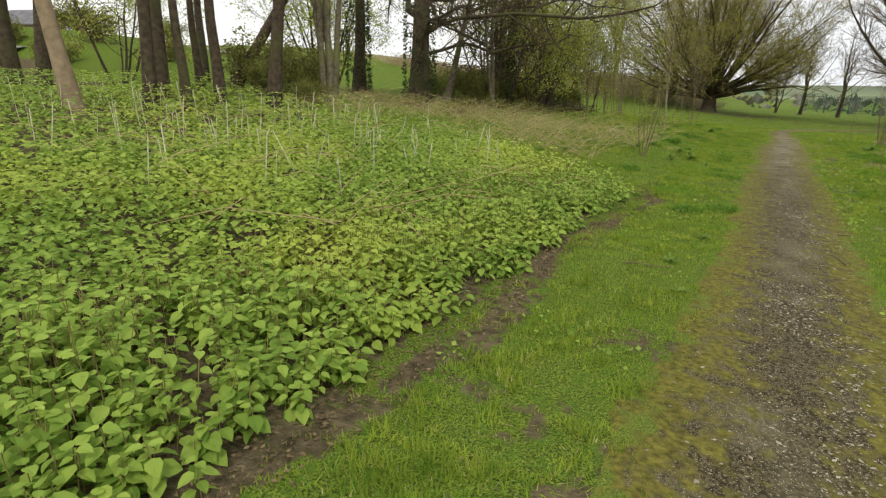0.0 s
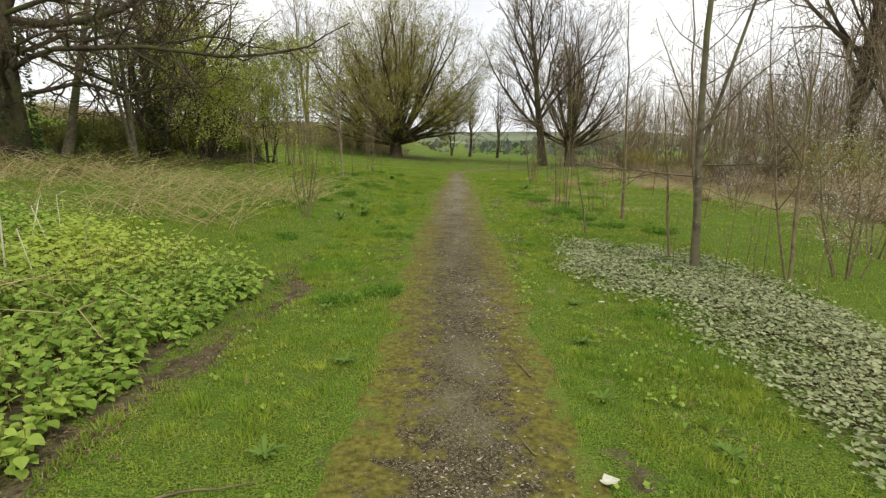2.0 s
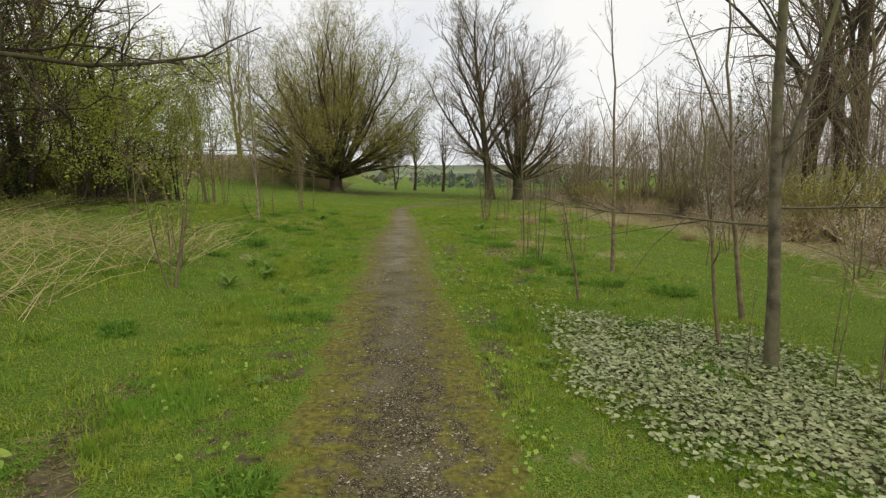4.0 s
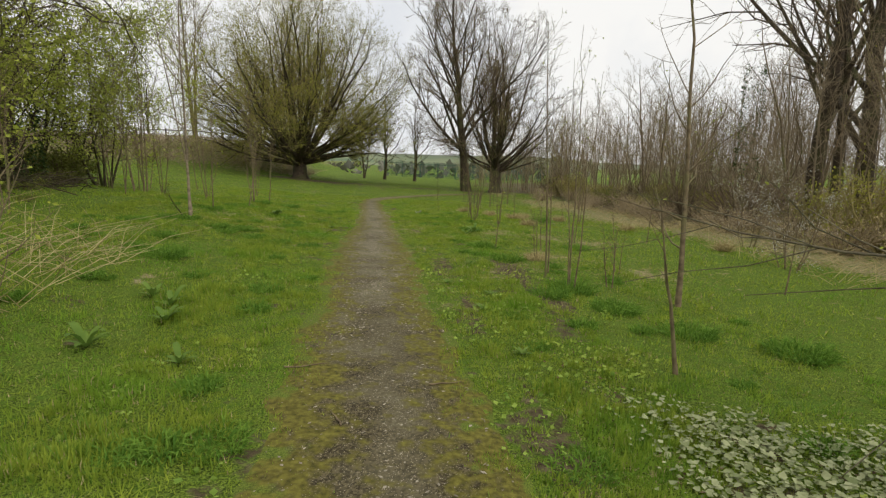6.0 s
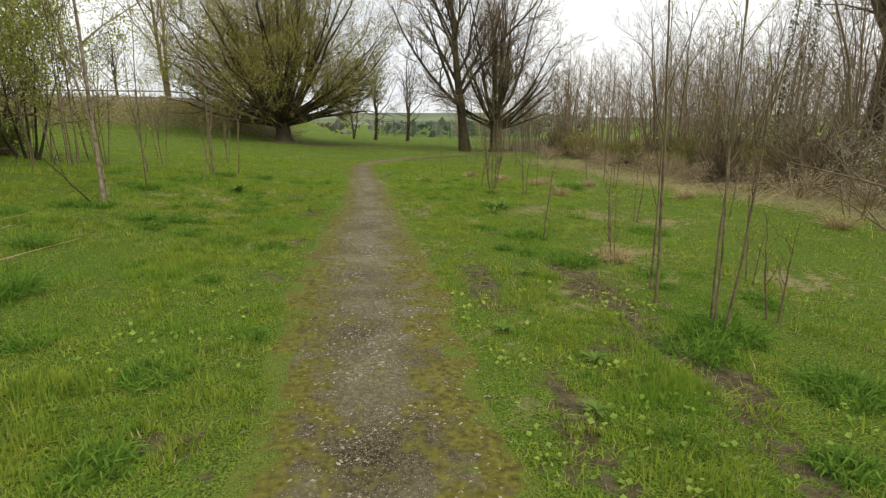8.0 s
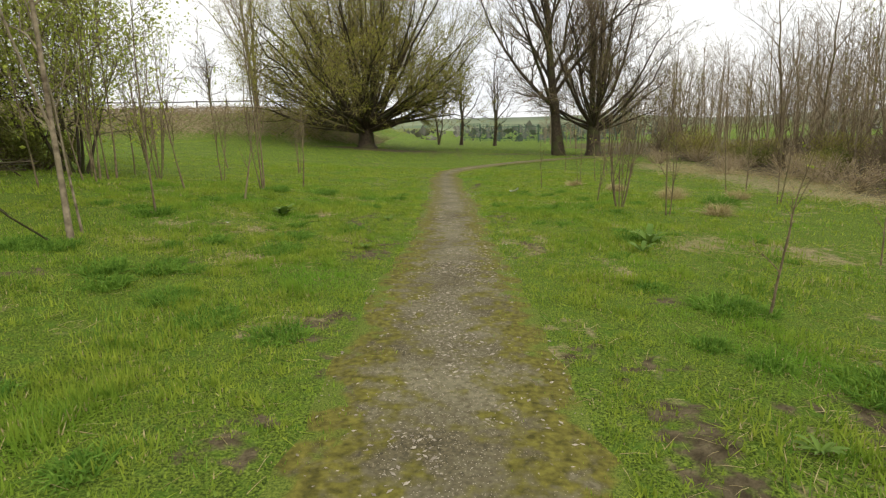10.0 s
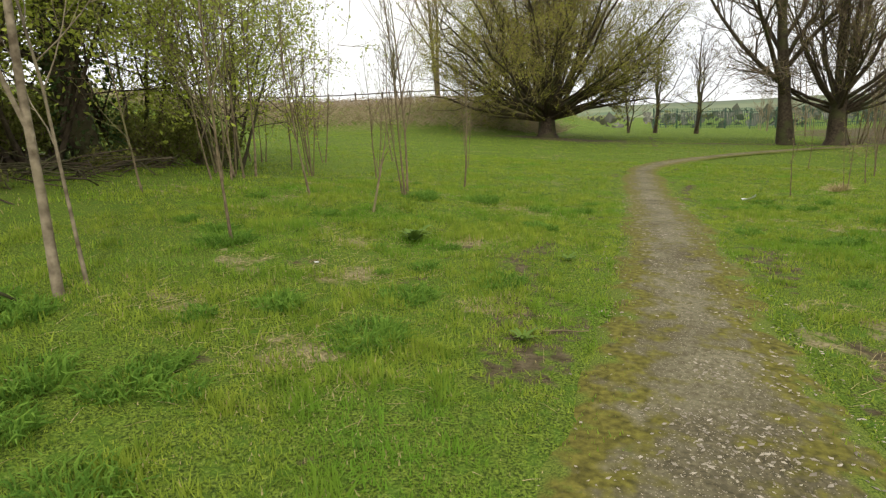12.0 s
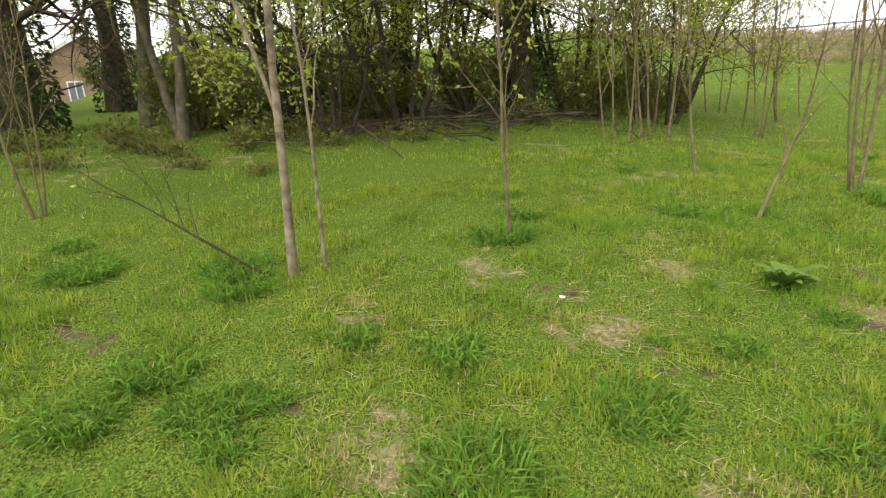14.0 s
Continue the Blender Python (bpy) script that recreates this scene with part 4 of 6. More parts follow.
tagged(heap, "", "brushwood", "", "stuff")

# saplings in the meadow


def sapling(x, y, label, seed, height, radius=0.02, count=1, fan=0.04, shoots=(7, 0.25, 0.95, 0.35, 45, 0.25), sub=(4, 0.2, 1.0, 0.45, 40, 0.1), lean=0.03, bark=None, buds=1, bud_size=0.025, spread=0.04, wig=0.05, turn=0.0,
            to=(0.0, 0.0), fork=None, thick=0.6):
    """A young tree: each stem and each branch is a part. fork: (height, run in x, run in y, length) of a second leader."""
    r = np.random.default_rng(seed)
    foot = base("sapling", x, y, label, "sapling", "young trees in the meadow", sink=0.03)
    foot.rotation_euler = (0, 0, radians(turn))
    l0, r0 = stems(r, count, height, radius, lean, spread, 10, wig, 0.18, fan, 0.15, to)
    if fork:
        k = fork[0] / height * 9
        i = int(k)
        start = l0[0, i] * (1 - k + i) + l0[0, i + 1] * (k - i)
        t = np.linspace(0, 1, 10)[:, None]
        extra = start + np.array([[fork[1], fork[2], 1.0]]) * t * fork[3] + r.normal(size=(10, 3)) * 0.012 * t
        l0, r0 = np.concatenate([l0, extra[None]]), np.concatenate([r0, np.linspace(radius * 0.5, radius * 0.13, 10)[None]])
    l1, r1 = sprout(r, l0, r0, *shoots, n=6, wig=0.12, thick=thick, tip=0.3)
    l2, r2 = sprout(r, l1, r1, *sub, n=4, wig=0.14, thick=0.7, tip=0.4)
    for i in range(len(l0)):
        array_part("stem", *tubes(l0[i:i + 1], r0[i:i + 1], 9), bark or M_BARK_YOUNG, foot, "", True)
    for i in range(len(l1)):
        array_part("branch", *tubes(l1[i:i + 1], r1[i:i + 1], 5), bark or M_BARK_YOUNG, foot, "", True)
    tagged(array_part("twigs", *tubes(l2, r2, 3), bark or M_BARK_YOUNG, foot, "", True), kind="stuff")
    if buds:
        tagged(array_part("buds", *leaves_on(r, l2, buds, bud_size, 0.3, -0.2, 0.01), M_LEAF_SPRING, foot), kind="stuff")
    return foot


sapling(4.0, 8.2, "tall slim tree with a mossy grey trunk and low side branches", 101, 6.8, 0.056, 1, bark=M_BARK_OLIVE, shoots=(18, 0.14, 0.95, 0.27, 66, 0.10), sub=(9, 0.2, 1, 0.5, 46, 0.1), thick=0.24, fork=(1.5, 0.3, 0.05, 3.6), lean=0, to=(-0.07, 0.03))
sapling(4.68, 9.65, "slim tree leaning over the grass", 108, 4.2, 0.03, 1, lean=0, to=(-0.17, 0.05), shoots=(12, 0.3, 0.95, 0.24, 55, 0.12), sub=(6, 0.2, 1, 0.45, 42, 0.1), thick=0.4, fork=(1.9, -0.4, 0.1, 1.6))
sapling(3.92, 8.75, "curved stem rising behind the tall slim tree", 102, 2.6, 0.022, 1, lean=0, to=(-0.12, 0.1), shoots=(8, 0.3, 0.95, 0.26, 50, 0.2))
for i, (x, y, h) in enumerate(((4.25, 7.7, 1.3), (4.5, 7.6, 1.0), (4.75, 7.9, 1.5), (3.6, 7.9, 0.9), (5.05, 7.2, 1.1), (3.4, 8.6, 0.7), (4.9, 8.6, 1.2), (5.3, 7.9, 0.9))):
    sapling(x, y, "thin bare whip standing in the ivy", 190 + i, h, 0.006, 1, fan=0.0, shoots=(4, 0.3, 0.95, 0.25, 40, 0.3), sub=(2, 0.2, 1, 0.4, 40, 0.1), turn=67 * i)
sapling(4.9, 7.52, "crooked young tree leaning over the ivy", 103, 3.4, 0.026, 2, fan=0.14, shoots=(9, 0.2, 0.95, 0.4, 50, 0.15), sub=(6, 0.2, 1, 0.45, 45, 0.08))
sapling(4.36, 12.66, "bare sapling with forking upright branches", 104, 4.6, 0.034, 1, fan=0, lean=0, to=(0.0, 0.02), fork=(1.5, 0.5, 0.0, 0.9), thick=0.42, shoots=(12, 0.10, 0.95, 0.34, 62, 0.2))
sapling(3.18, 10.6, "thin stem leaning from a stump", 105, 1.35, 0.02, 1, shoots=(3, 0.4, 0.95, 0.3, 40, 0.3), lean=0, to=(-0.16, 0.0), buds=0)
sapling(3.16, 13.97, "slim upright young tree with thin side shoots", 106, 3.4, 0.015, 1, fan=0.0, lean=0.0, shoots=(6, 0.4, 0.95, 0.22, 40, 0.3))
sapling(3.4, 14.35, "thin upright whip beside the young tree", 109, 1.9, 0.012, 1, fan=0.0, lean=0.0, shoots=(5, 0.3, 0.95, 0.25, 40, 0.3))
sapling(3.33, 13.36, "cluster of thin upright whips", 107, 3.3, 0.011, 3, fan=0.03, spread=0.07, shoots=(7, 0.3, 0.95, 0.22, 40, 0.3))
for i, (x, y, h) in enumerate(((3.04, 16.5, 1.15), (3.96, 13.55, 0.9), (6.46, 13.5, 1.6), (4.24, 21.25, 1.5), (5.35, 23.8, 1.8), (3.85, 23.9, 1.2), (3.4, 27.4, 1.5), (4.76, 29.0, 1.6), (5.8, 31.0, 1.8),
                               (9.3, 28.4, 3.0), (3.95, 22.35, 1.2), (3.55, 15.45, 0.9), (3.92, 16.3, 1.2), (7.6, 24.0, 2.6), (8.4, 27.6, 3.0), (5.2, 18.2, 1.3), (7.0, 18.4, 1.9), (6.6, 33.0, 2.2), (7.2, 34.5, 2.4), (8.2, 36.0, 2.6), (5.6, 35.0, 2.0), (4.55, 14.6, 1.0))):
    sapling(x, y, "thin bare sapling standing in rough grass", 120 + i, h, 0.007 + 0.003 * h, 1 + i % 2, fan=0.05, shoots=(6, 0.25, 0.95, 0.3, 42, 0.25), sub=(3, 0.2, 1, 0.45, 40, 0.1), turn=37 * i)
sapling(3.66, 21.75, "bushy bare sapling with many stems", 150, 2.3, 0.016, 6, fan=0.12, shoots=(6, 0.2, 0.95, 0.35, 40, 0.2))
sapling(-1.78, 10.5, "small bushy sapling with reddish twigs", 141, 1.9, 0.016, 4, fan=0.16, shoots=(7, 0.15, 0.95, 0.35, 40, 0.2), buds=2, bud_size=0.035)
sapling(-2.66, 17.79, "forked young tree with a pale lined trunk", 142, 5.4, 0.028, 1, bark=M_BARK_BLOTCH, fan=0, lean=0, to=(-0.01, 0.05), fork=(0.95, -0.10, -0.22, 3.6), shoots=(9, 0.3, 0.95, 0.32, 48, 0.2), sub=(6, 0.2, 1, 0.45, 42, 0.1), buds=2, bud_size=0.04, wig=0.03)
sapling(-2.6, 17.97, "thin young tree growing beside the forked one", 143, 3.6, 0.012, 1, lean=0, to=(-0.05, 0.02), bark=M_BARK_BLOTCH, shoots=(10, 0.2, 0.95, 0.3, 55, 0.2), buds=2, bud_size=0.04)
sapling(-2.66, 17.72, "thin dark shoot leaning from the forked tree's foot", 148, 0.75, 0.011, 1, lean=0, to=(-0.1, -1.15), shoots=(5, 0.3, 0.95, 0.4, 45, 0.2), bark=M_BARK, buds=1)
sapling(-2.6, 19.3, "slender sapling with a few low branches", 144, 3.2, 0.013, 1, lean=0, shoots=(8, 0.14, 0.95, 0.3, 45, 0.25), buds=2, bud_size=0.04)
sapling(-2.22, 21.25, "small leaning broken sapling", 145, 1.0, 0.018, 1, lean=0, to=(0.1, 0.42), fan=0.0, shoots=(5, 0.4, 0.95, 0.5, 45, 0.2), sub=(3, 0.3, 1, 0.4, 35, 0.1))
sapling(-2.4, 22.6, "sapling with two close stems and rising branches", 146, 3.8, 0.016, 3, fan=0.07, spread=0.05, shoots=(12, 0.22, 0.95, 0.34, 38, 0.35))
sapling(-2.68, 26.2, "thin bare sapling beside a straw patch", 147, 2.4, 0.02, 1, shoots=(6, 0.35, 0.95, 0.32, 40, 0.3))
for i, (x, y, h) in enumerate(((-3.4, 21.85, 2.6), (-4.7, 26.5, 2.8), (-5.9, 25.8, 3.4), (-7.0, 26.7, 3.8), (-7.3, 28.1, 4.0), (-4.76, 16.05, 2.6), (-6.44, 31.4, 3.4), (-7.6, 29.2, 3.8), (-4.0, 31.0, 3.0), (-4.9, 20.6, 2.2))):
    sapling(x, y, "slender bare young tree on the meadow", 160 + i, h, 0.006 + 0.0035 * h, 1 + i % 3, fan=0.07, shoots=(11, 0.22, 0.95, 0.32, 42, 0.28), turn=53 * i)

# blossoming blackthorn and brown thicket at the wood's edge


def blackthorn(x, y, label, seed, height, count=5):
    r = np.random.default_rng(seed)
    foot = base("blackthorn", x, y, label, "shrub", "blackthorns at the wood's edge")
    l0, r0 = stems(r, count, height, 0.015, 0.05, 0.15, 8, 0.1, 0.2, 0.2, 0.1)
    l1, r1 = sprout(r, l0, r0, 10, 0.1, 0.98, 0.4, 60, 0.05, n=5, wig=0.2, thick=0.6)
    l2, r2 = sprout(r, l1, r1, 6, 0.1, 1.0, 0.4, 60, 0.0, n=3, wig=0.2, thick=0.7)
    for i in range(count):
        array_part("stem", *joined(tubes(l0[i:i + 1], r0[i:i + 1], 6), tubes(l1[i * 10:i * 10 + 10], r1[i * 10:i * 10 + 10], 4), tubes(l2[i * 60:i * 60 + 60], r2[i * 60:i * 60 + 60], 3)), M_BARK_YOUNG, foot)
    tagged(array_part("blossom", *leaves_on(r, l2, 5, 0.017, 0.0, 0, 0.025), M_BLOSSOM, foot, "small white blossom"), kind="stuff")
    return foot


for i, (x, y, h) in enumerate(((5.9, 8.0, 2.6), (7.4, 9.6, 2.8), (8.6, 12.5, 2.2), (8.2, 15.5, 1.9), (9.6, 18.5, 2.0), (9.4, 9.0, 3.0))):
    blackthorn(x, y, "spiky bare shrub dotted with white blossom", 180 + i, h)
thicket = clump("bramble_thicket", 10.5, 14.0, "tangle of dry brown bramble stems", "thicket", "dry brambles at the wood's edge", 70, (2.6, 2.6, 1.3), M_STRAW, 400, 0.05, 30, M_BRAMBLE)
r = np.random.default_rng(71)
for i in range(18):
    y = 7 + i * 2.2
    x = 10.6 + 3.4 * r.random() + 0.04 * (y - 10)
    copy_thing(thicket, pose(x, y, float(land(x, y)) - 0.05, 0, 0, r.random() * 360) @ Matrix.Scale(0.6 + 0.45 * r.random(), 4))

# budding undergrowth below the bare wood
scrub = clump("scrub_bush", 12.6, 18.0, "tangled scrub bush in olive-green bud", "bush", "scrub under the bare wood", 72, (3.2, 3.0, 2.6), M_LEAF_OLIVE, 2400, 0.06, 34, M_TWIG_OLIVE)
brown = clump("scrub_bush", 13.6, 24.0, "tangled brown scrub bush with few buds", "bush", "scrub under the bare wood", 73, (3.4, 3.2, 3.0), M_LEAF_MID, 600, 0.05, 42, M_TWIG)
r = np.random.default_rng(74)
for i in range(30):
    y = 9 + i * 1.42 + r.normal() * 0.6
    x = 14.0 + 5.5 * r.random() + 0.03 * (y - 10)
    copy_thing((scrub, brown)[i % 2], pose(x, y, float(land(x, y)) - 0.05, 0, 0, r.random() * 360) @ Matrix.Scale(0.5 + 0.45 * r.random(), 4))

# the bare wood to the east
wood_a = tree("woodland_tree", 17.0, 22.0, "bare slender woodland tree", "tree", "trees of the bare wood", 81, 1, 9.5, 0.11, wig=0.06, limbs=(11, 0.25, 0.97, 0.45, 50, 0.15), boughs=(5, 0.2, 1, 0.45, 40, 0.15), twigs=(5, 0.2, 1, 0.5, 38, 0.1), fine=(2, 0.2, 1, 0.6, 35, 0.1), twig_mat=M_TWIG_GREY, bark=M_BARK_YOUNG, least=0.006)
wood_b = tree("woodland_tree", 16.5, 25.0, "bare tree with several thin stems", "tree", "trees of the bare wood", 82, 3, 8, 0.07, fan=0.14, spread=0.2, wig=0.06, limbs=(7, 0.2, 0.97, 0.42, 42, 0.18), boughs=(4, 0.2, 1, 0.45, 40, 0.12), twigs=(3, 0.2, 1, 0.5, 38, 0.1), fine=(2, 0.2, 1, 0.6, 35, 0.05), twig_mat=M_TWIG_GREY, bark=M_BARK_YOUNG, least=0.006)
wood_c = tree("woodland_tree", 15.0, 30.0, "young bare tree with a brown twiggy crown", "tree", "trees of the bare wood", 83, 4, 5.4, 0.042, wig=0.06, fan=0.18, spread=0.25, limbs=(5, 0.12, 0.97, 0.5, 45, 0.12), boughs=(4, 0.2, 1, 0.5, 42, 0.1), twigs=(3, 0.2, 1, 0.5, 38, 0.08), fine=(2, 0.2, 1, 0.6, 35, 0.05), twig_mat=M_TWIG, bark=M_BARK_YOUNG, leaf=M_LEAF_OLIVE, leaf_per=1, leaf_size=0.06, least=0.005)
for x, y, seed_, r_ in ((19.6, 28.3, 84, 0.36), (21.3, 27.4, 88, 0.4), (23.5, 31.0, 89, 0.3)):
    tree("woodland_tree", x, y, "large dark tree with a thick trunk and rising limbs", "tree", "big trees of the bare wood", seed_, 1, 17, r_, wig=0.05, limbs=(15, 0.16, 0.97, 0.5, 44, 0.2), boughs=(7, 0.2, 1, 0.45, 42, 0.12), twigs=(7, 0.2, 1, 0.45, 38, 0.1), fine=(2, 0.2, 1, 0.6, 35, 0.1))
tree("woodland_tree", 14.6, 16.6, "dark tree reaching over the meadow", seed=85, count=2, height=13, radius=0.2, fan=0.12, spread=0.2, limbs=(11, 0.2, 0.97, 0.5, 58, 0.1), boughs=(6, 0.2, 1, 0.45, 42, 0.08), twigs=(6, 0.2, 1, 0.45, 38, 0.08))
r = np.random.default_rng(86)
for i in range(46):
    y = 9 + 52 * (i + r.random()) / 46
    x = 15.0 + 0.06 * y + 15 * r.random() ** 1.1
    if math.hypot(x - 20.5, y - 28.0) < 2.2:
        continue
    src_tree = (wood_a, wood_b, wood_a, wood_c, wood_a)[int(r.random() * 5)]
    s = (0.75 + 0.5 * r.random()) * (0.95 if x > 20 else 0.72)
    copy_thing(src_tree, pose(x, y, float(land(x, y)) - 0.05, 2 * r.normal(), 2 * r.normal(), r.random() * 360) @ Matrix.Scale(s, 4))
for i in range(12):
    x, y = 12.5 + 1.6 * i + r.normal() * 0.5, 52 + 8 * r.random()
    copy_thing(wood_c, pose(x, y, float(land(x, y)) - 0.05, 0, 0, r.random() * 360) @ Matrix.Scale(0.8 + 0.5 * r.random(), 4))
for i in range(9):
    x, y = 13.5 + 9 * r.random(), 15 + 28 * r.random()
    copy_thing(bush, pose(x, y, float(land(x, y)) - 0.05, 0, 0, r.random() * 360) @ Matrix.Scale(0.7 + 0.5 * r.random(), 4))

# the depth of the wood: many thin bare trees, past counting
r = np.random.default_rng(87)
n = 380
fx, fy = 17 + 34 * r.random(n) ** 1.1, 8 + 74 * r.random(n)
fx = np.where(fy > 55, 12 + 36 * r.random(n), fx)
fh = (4.2 + 5.0 * r.random(n)) * (0.8 + 0.25 * ss(15, 30, fx))
t = np.linspace(0, 1, 5)
line = np.stack([fx[:, None] + 0.05 * fh[:, None] * r.normal(size=(n, 1)) * t, fy[:, None] + 0.05 * fh[:, None] * r.normal(size=(n, 1)) * t, land(fx, fy)[:, None] - 0.05 + fh[:, None] * t], -1)
rad = (0.008 * fh)[:, None] * np.linspace(1, 0.2, 5)[None]
l1, r1 = sprout(r, line, rad, 12, 0.12, 0.98, 0.46, 50, 0.14, n=3, wig=0.12, thick=0.5, least=0.011)
l2, r2 = sprout(r, l1, r1, 7, 0.15, 1.0, 0.5, 45, 0.08, n=2, wig=0.15, thick=0.6, least=0.009)
tagged(array_part("far_wood", *joined(tubes(line, rad, 4), tubes(l1, r1, 3), tubes(l2, r2, 3)), M_TWIG_GREY, None, "grey-brown mass of thin bare trees deep in the wood"), "", "wood", "", "stuff")

# ---------------------------------------------------------------- fences, house, distance


def rail_fence():
    foot = new("rail_fence")
    tagged(foot, "weathered wooden post-and-rail fence along the bank", "fence", "", "")
    xs = np.arange(-40, -6.9, 2.4)
    for i, x in enumerate(xs):
        y = 63.5 + 0.25 * (x + 10) + 1.5
        z = float(land(x, y))
        bm = box(bmesh.new(), x - 0.06, x + 0.06, y - 0.06, y + 0.06, z - 0.2, z + 1.25 + 0.05 * math.sin(i * 2.1), 0.012)
        part("post", bm, M_FENCE_WOOD, foot)
        if i + 1 < len(xs):
            x2 = xs[i + 1]
            y2 = 63.5 + 0.25 * (x2 + 10) + 1.5
            z2 = float(land(x2, y2))
            for h in (0.55, 1.1):
                line = np.array([[[x - 0.1, y - 0.08, z + h], [(x + x2) / 2, (y + y2) / 2 - 0.08, (z + z2) / 2 + h - 0.02], [x2 + 0.1, y2 - 0.08, z2 + h]]])
                array_part("rail", *tubes(line, np.full((1, 3), 0.055), 6), M_FENCE_WOOD, foot)
    return foot


def steel_fence():
    foot = new("steel_fence")
    tagged(foot, "green steel palisade fence beyond the field", "fence")
    xs, pale = np.arange(3.0, 30, 2.75), None
    y = 92.0
    for i, x in enumerate(xs):
        z = float(land(x, y))
        part("post", box(bmesh.new(), x - 0.06, x + 0.06, y, y + 0.12, z - 0.2, z + 2.5, 0.01), M_FENCE_GREEN, foot)
        if i + 1 < len(xs):
            for h in (0.4, 2.0):
                part("rail", box(bmesh.new(), x, x + 2.75, y - 0.04, y + 0.0, z + h, z + h + 0.07, 0.005), M_FENCE_GREEN, foot)
            for k in range(14):
                u = x + 0.1 + k * 0.19
                if pale is None:
                    one = part("pale", box(bmesh.new(), 0, 0.055, -0.075, -0.045, 0.05, 2.4), M_FENCE_GREEN, foot)
                    one.location, pale = (u, y, z), one.data
                else:
                    one = new("pale", pale)
                    one.parent, one.location = foot, (u, y, z)
    return foot


rail_fence()
steel_fence()


def house(x, y, z, turn, label):
    """A gabled brick house, gable to the meadow: local x to the gable front, y along its width."""
    foot = new("house")
    foot.matrix_world = pose(x, y, z, 0, 0, turn)
    tagged(foot, label, "house")
    w, e, ridge, dep = 4.2, 3.6, 5.9, 9.0
    bm = bmesh.new()
    prof = [(-w, -0.4), (w, -0.4), (w, e), (0, ridge), (-w, e)]
    f = [bm.verts.new((0, u, v)) for u, v in prof]
    b = [bm.verts.new((-dep, u, v)) for u, v in prof]
    bm.faces.new(f)
    bm.faces.new(b[::-1])
    for i in range(5):
        bm.faces.new((f[i], b[i], b[(i + 1) % 5], f[(i + 1) % 5]))
    part("wall", bm, M_BRICK, foot)
    for s in (-1, 1):
        bm = bmesh.new()
        k = (ridge - e) / w
        pts = [(0.35, 0, ridge + 0.12), (0.35, s * (w + 0.4), e - 0.4 * k + 0.12), (-dep - 0.35, s * (w + 0.4), e - 0.4 * k + 0.12), (-dep - 0.35, 0, ridge + 0.12)]
        lo = [bm.verts.new(p) for p in pts]
        hi = [bm.verts.new((p[0], p[1], p[2] + 0.14)) for p in pts]
        bm.faces.new(lo)
        bm.faces.new(hi)
        for i in range(4):
            bm.faces.new((lo[i], lo[(i + 1) % 4], hi[(i + 1) % 4], hi[i]))
        bmesh.ops.recalc_face_normals(bm, faces=bm.faces)
        part("roof", bm, M_ROOF, foot)
        bm = bmesh.new()
        q = [(0.37, 0, ridge + 0.26), (0.37, s * (w + 0.4), e - 0.4 * k + 0.26), (0.37, s * (w + 0.4), e - 0.4 * k + 0.0), (0.37, 0, ridge + 0.0)]
        a = [bm.verts.new(p) for p in q]
        c = [bm.verts.new((p[0] + 0.04, p[1], p[2])) for p in q]
        bm.faces.new(a)
        bm.faces.new(c)
        for i in range(4):
            bm.faces.new((a[i], a[(i + 1) % 4], c[(i + 1) % 4], c[i]))
        bmesh.ops.recalc_face_normals(bm, faces=bm.faces)
        part("bargeboard", bm, M_WHITE, foot)
    for u0, u1, v0, v1 in ((-1.5, -0.55, 0.9, 3.0), (0.3, 2.0, 3.1, 4.3), (-3.6, -2.6, 0.9, 2.2)):
        fr = bmesh.new()
        for a0, a1, b0, b1 in ((u0, u0 + 0.09, v0, v1), (u1 - 0.09, u1, v0, v1), (u0 + 0.09, u1 - 0.09, v0, v0 + 0.09), (u0 + 0.09, u1 - 0.09, v1 - 0.09, v1), ((u0 + u1) / 2 - 0.04, (u0 + u1) / 2 + 0.04, v0 + 0.09, v1 - 0.09)):
            box(fr, 0.0, 0.07, a0, a1, b0, b1)
        win = part("window", fr, M_WHITE, foot, "white-framed window")
        part("pane", box(bmesh.new(), 0.005, 0.03, u0 + 0.09, u1 - 0.09, v0 + 0.09, v1 - 0.09), M_PANE, win)
        part("sill", box(bmesh.new(), 0.0, 0.14, u0 - 0.05, u1 + 0.05, v0 - 0.08, v0 - 0.01), M_WHITE, win)
    part("lean_to", box(bmesh.new(), 0.02, 2.4, 0.2, 4.4, -0.3, 2.1, 0.03), M_DARK, foot, "dark grey lean-to shed")
    part("chimney", box(bmesh.new(), -4.5, -3.7, -0.4, 0.4, 5.0, 7.0, 0.02), M_BRICK, foot)
    return foot


house(-46.0, 10.2, float(land(-46, 10)) - 0.2, 12, "buff brick gabled house with white windows and bargeboards")
house(-96.0, 46.0, float(land(-96, 46)) - 0.5, 20, "distant brick house half hidden by trees")

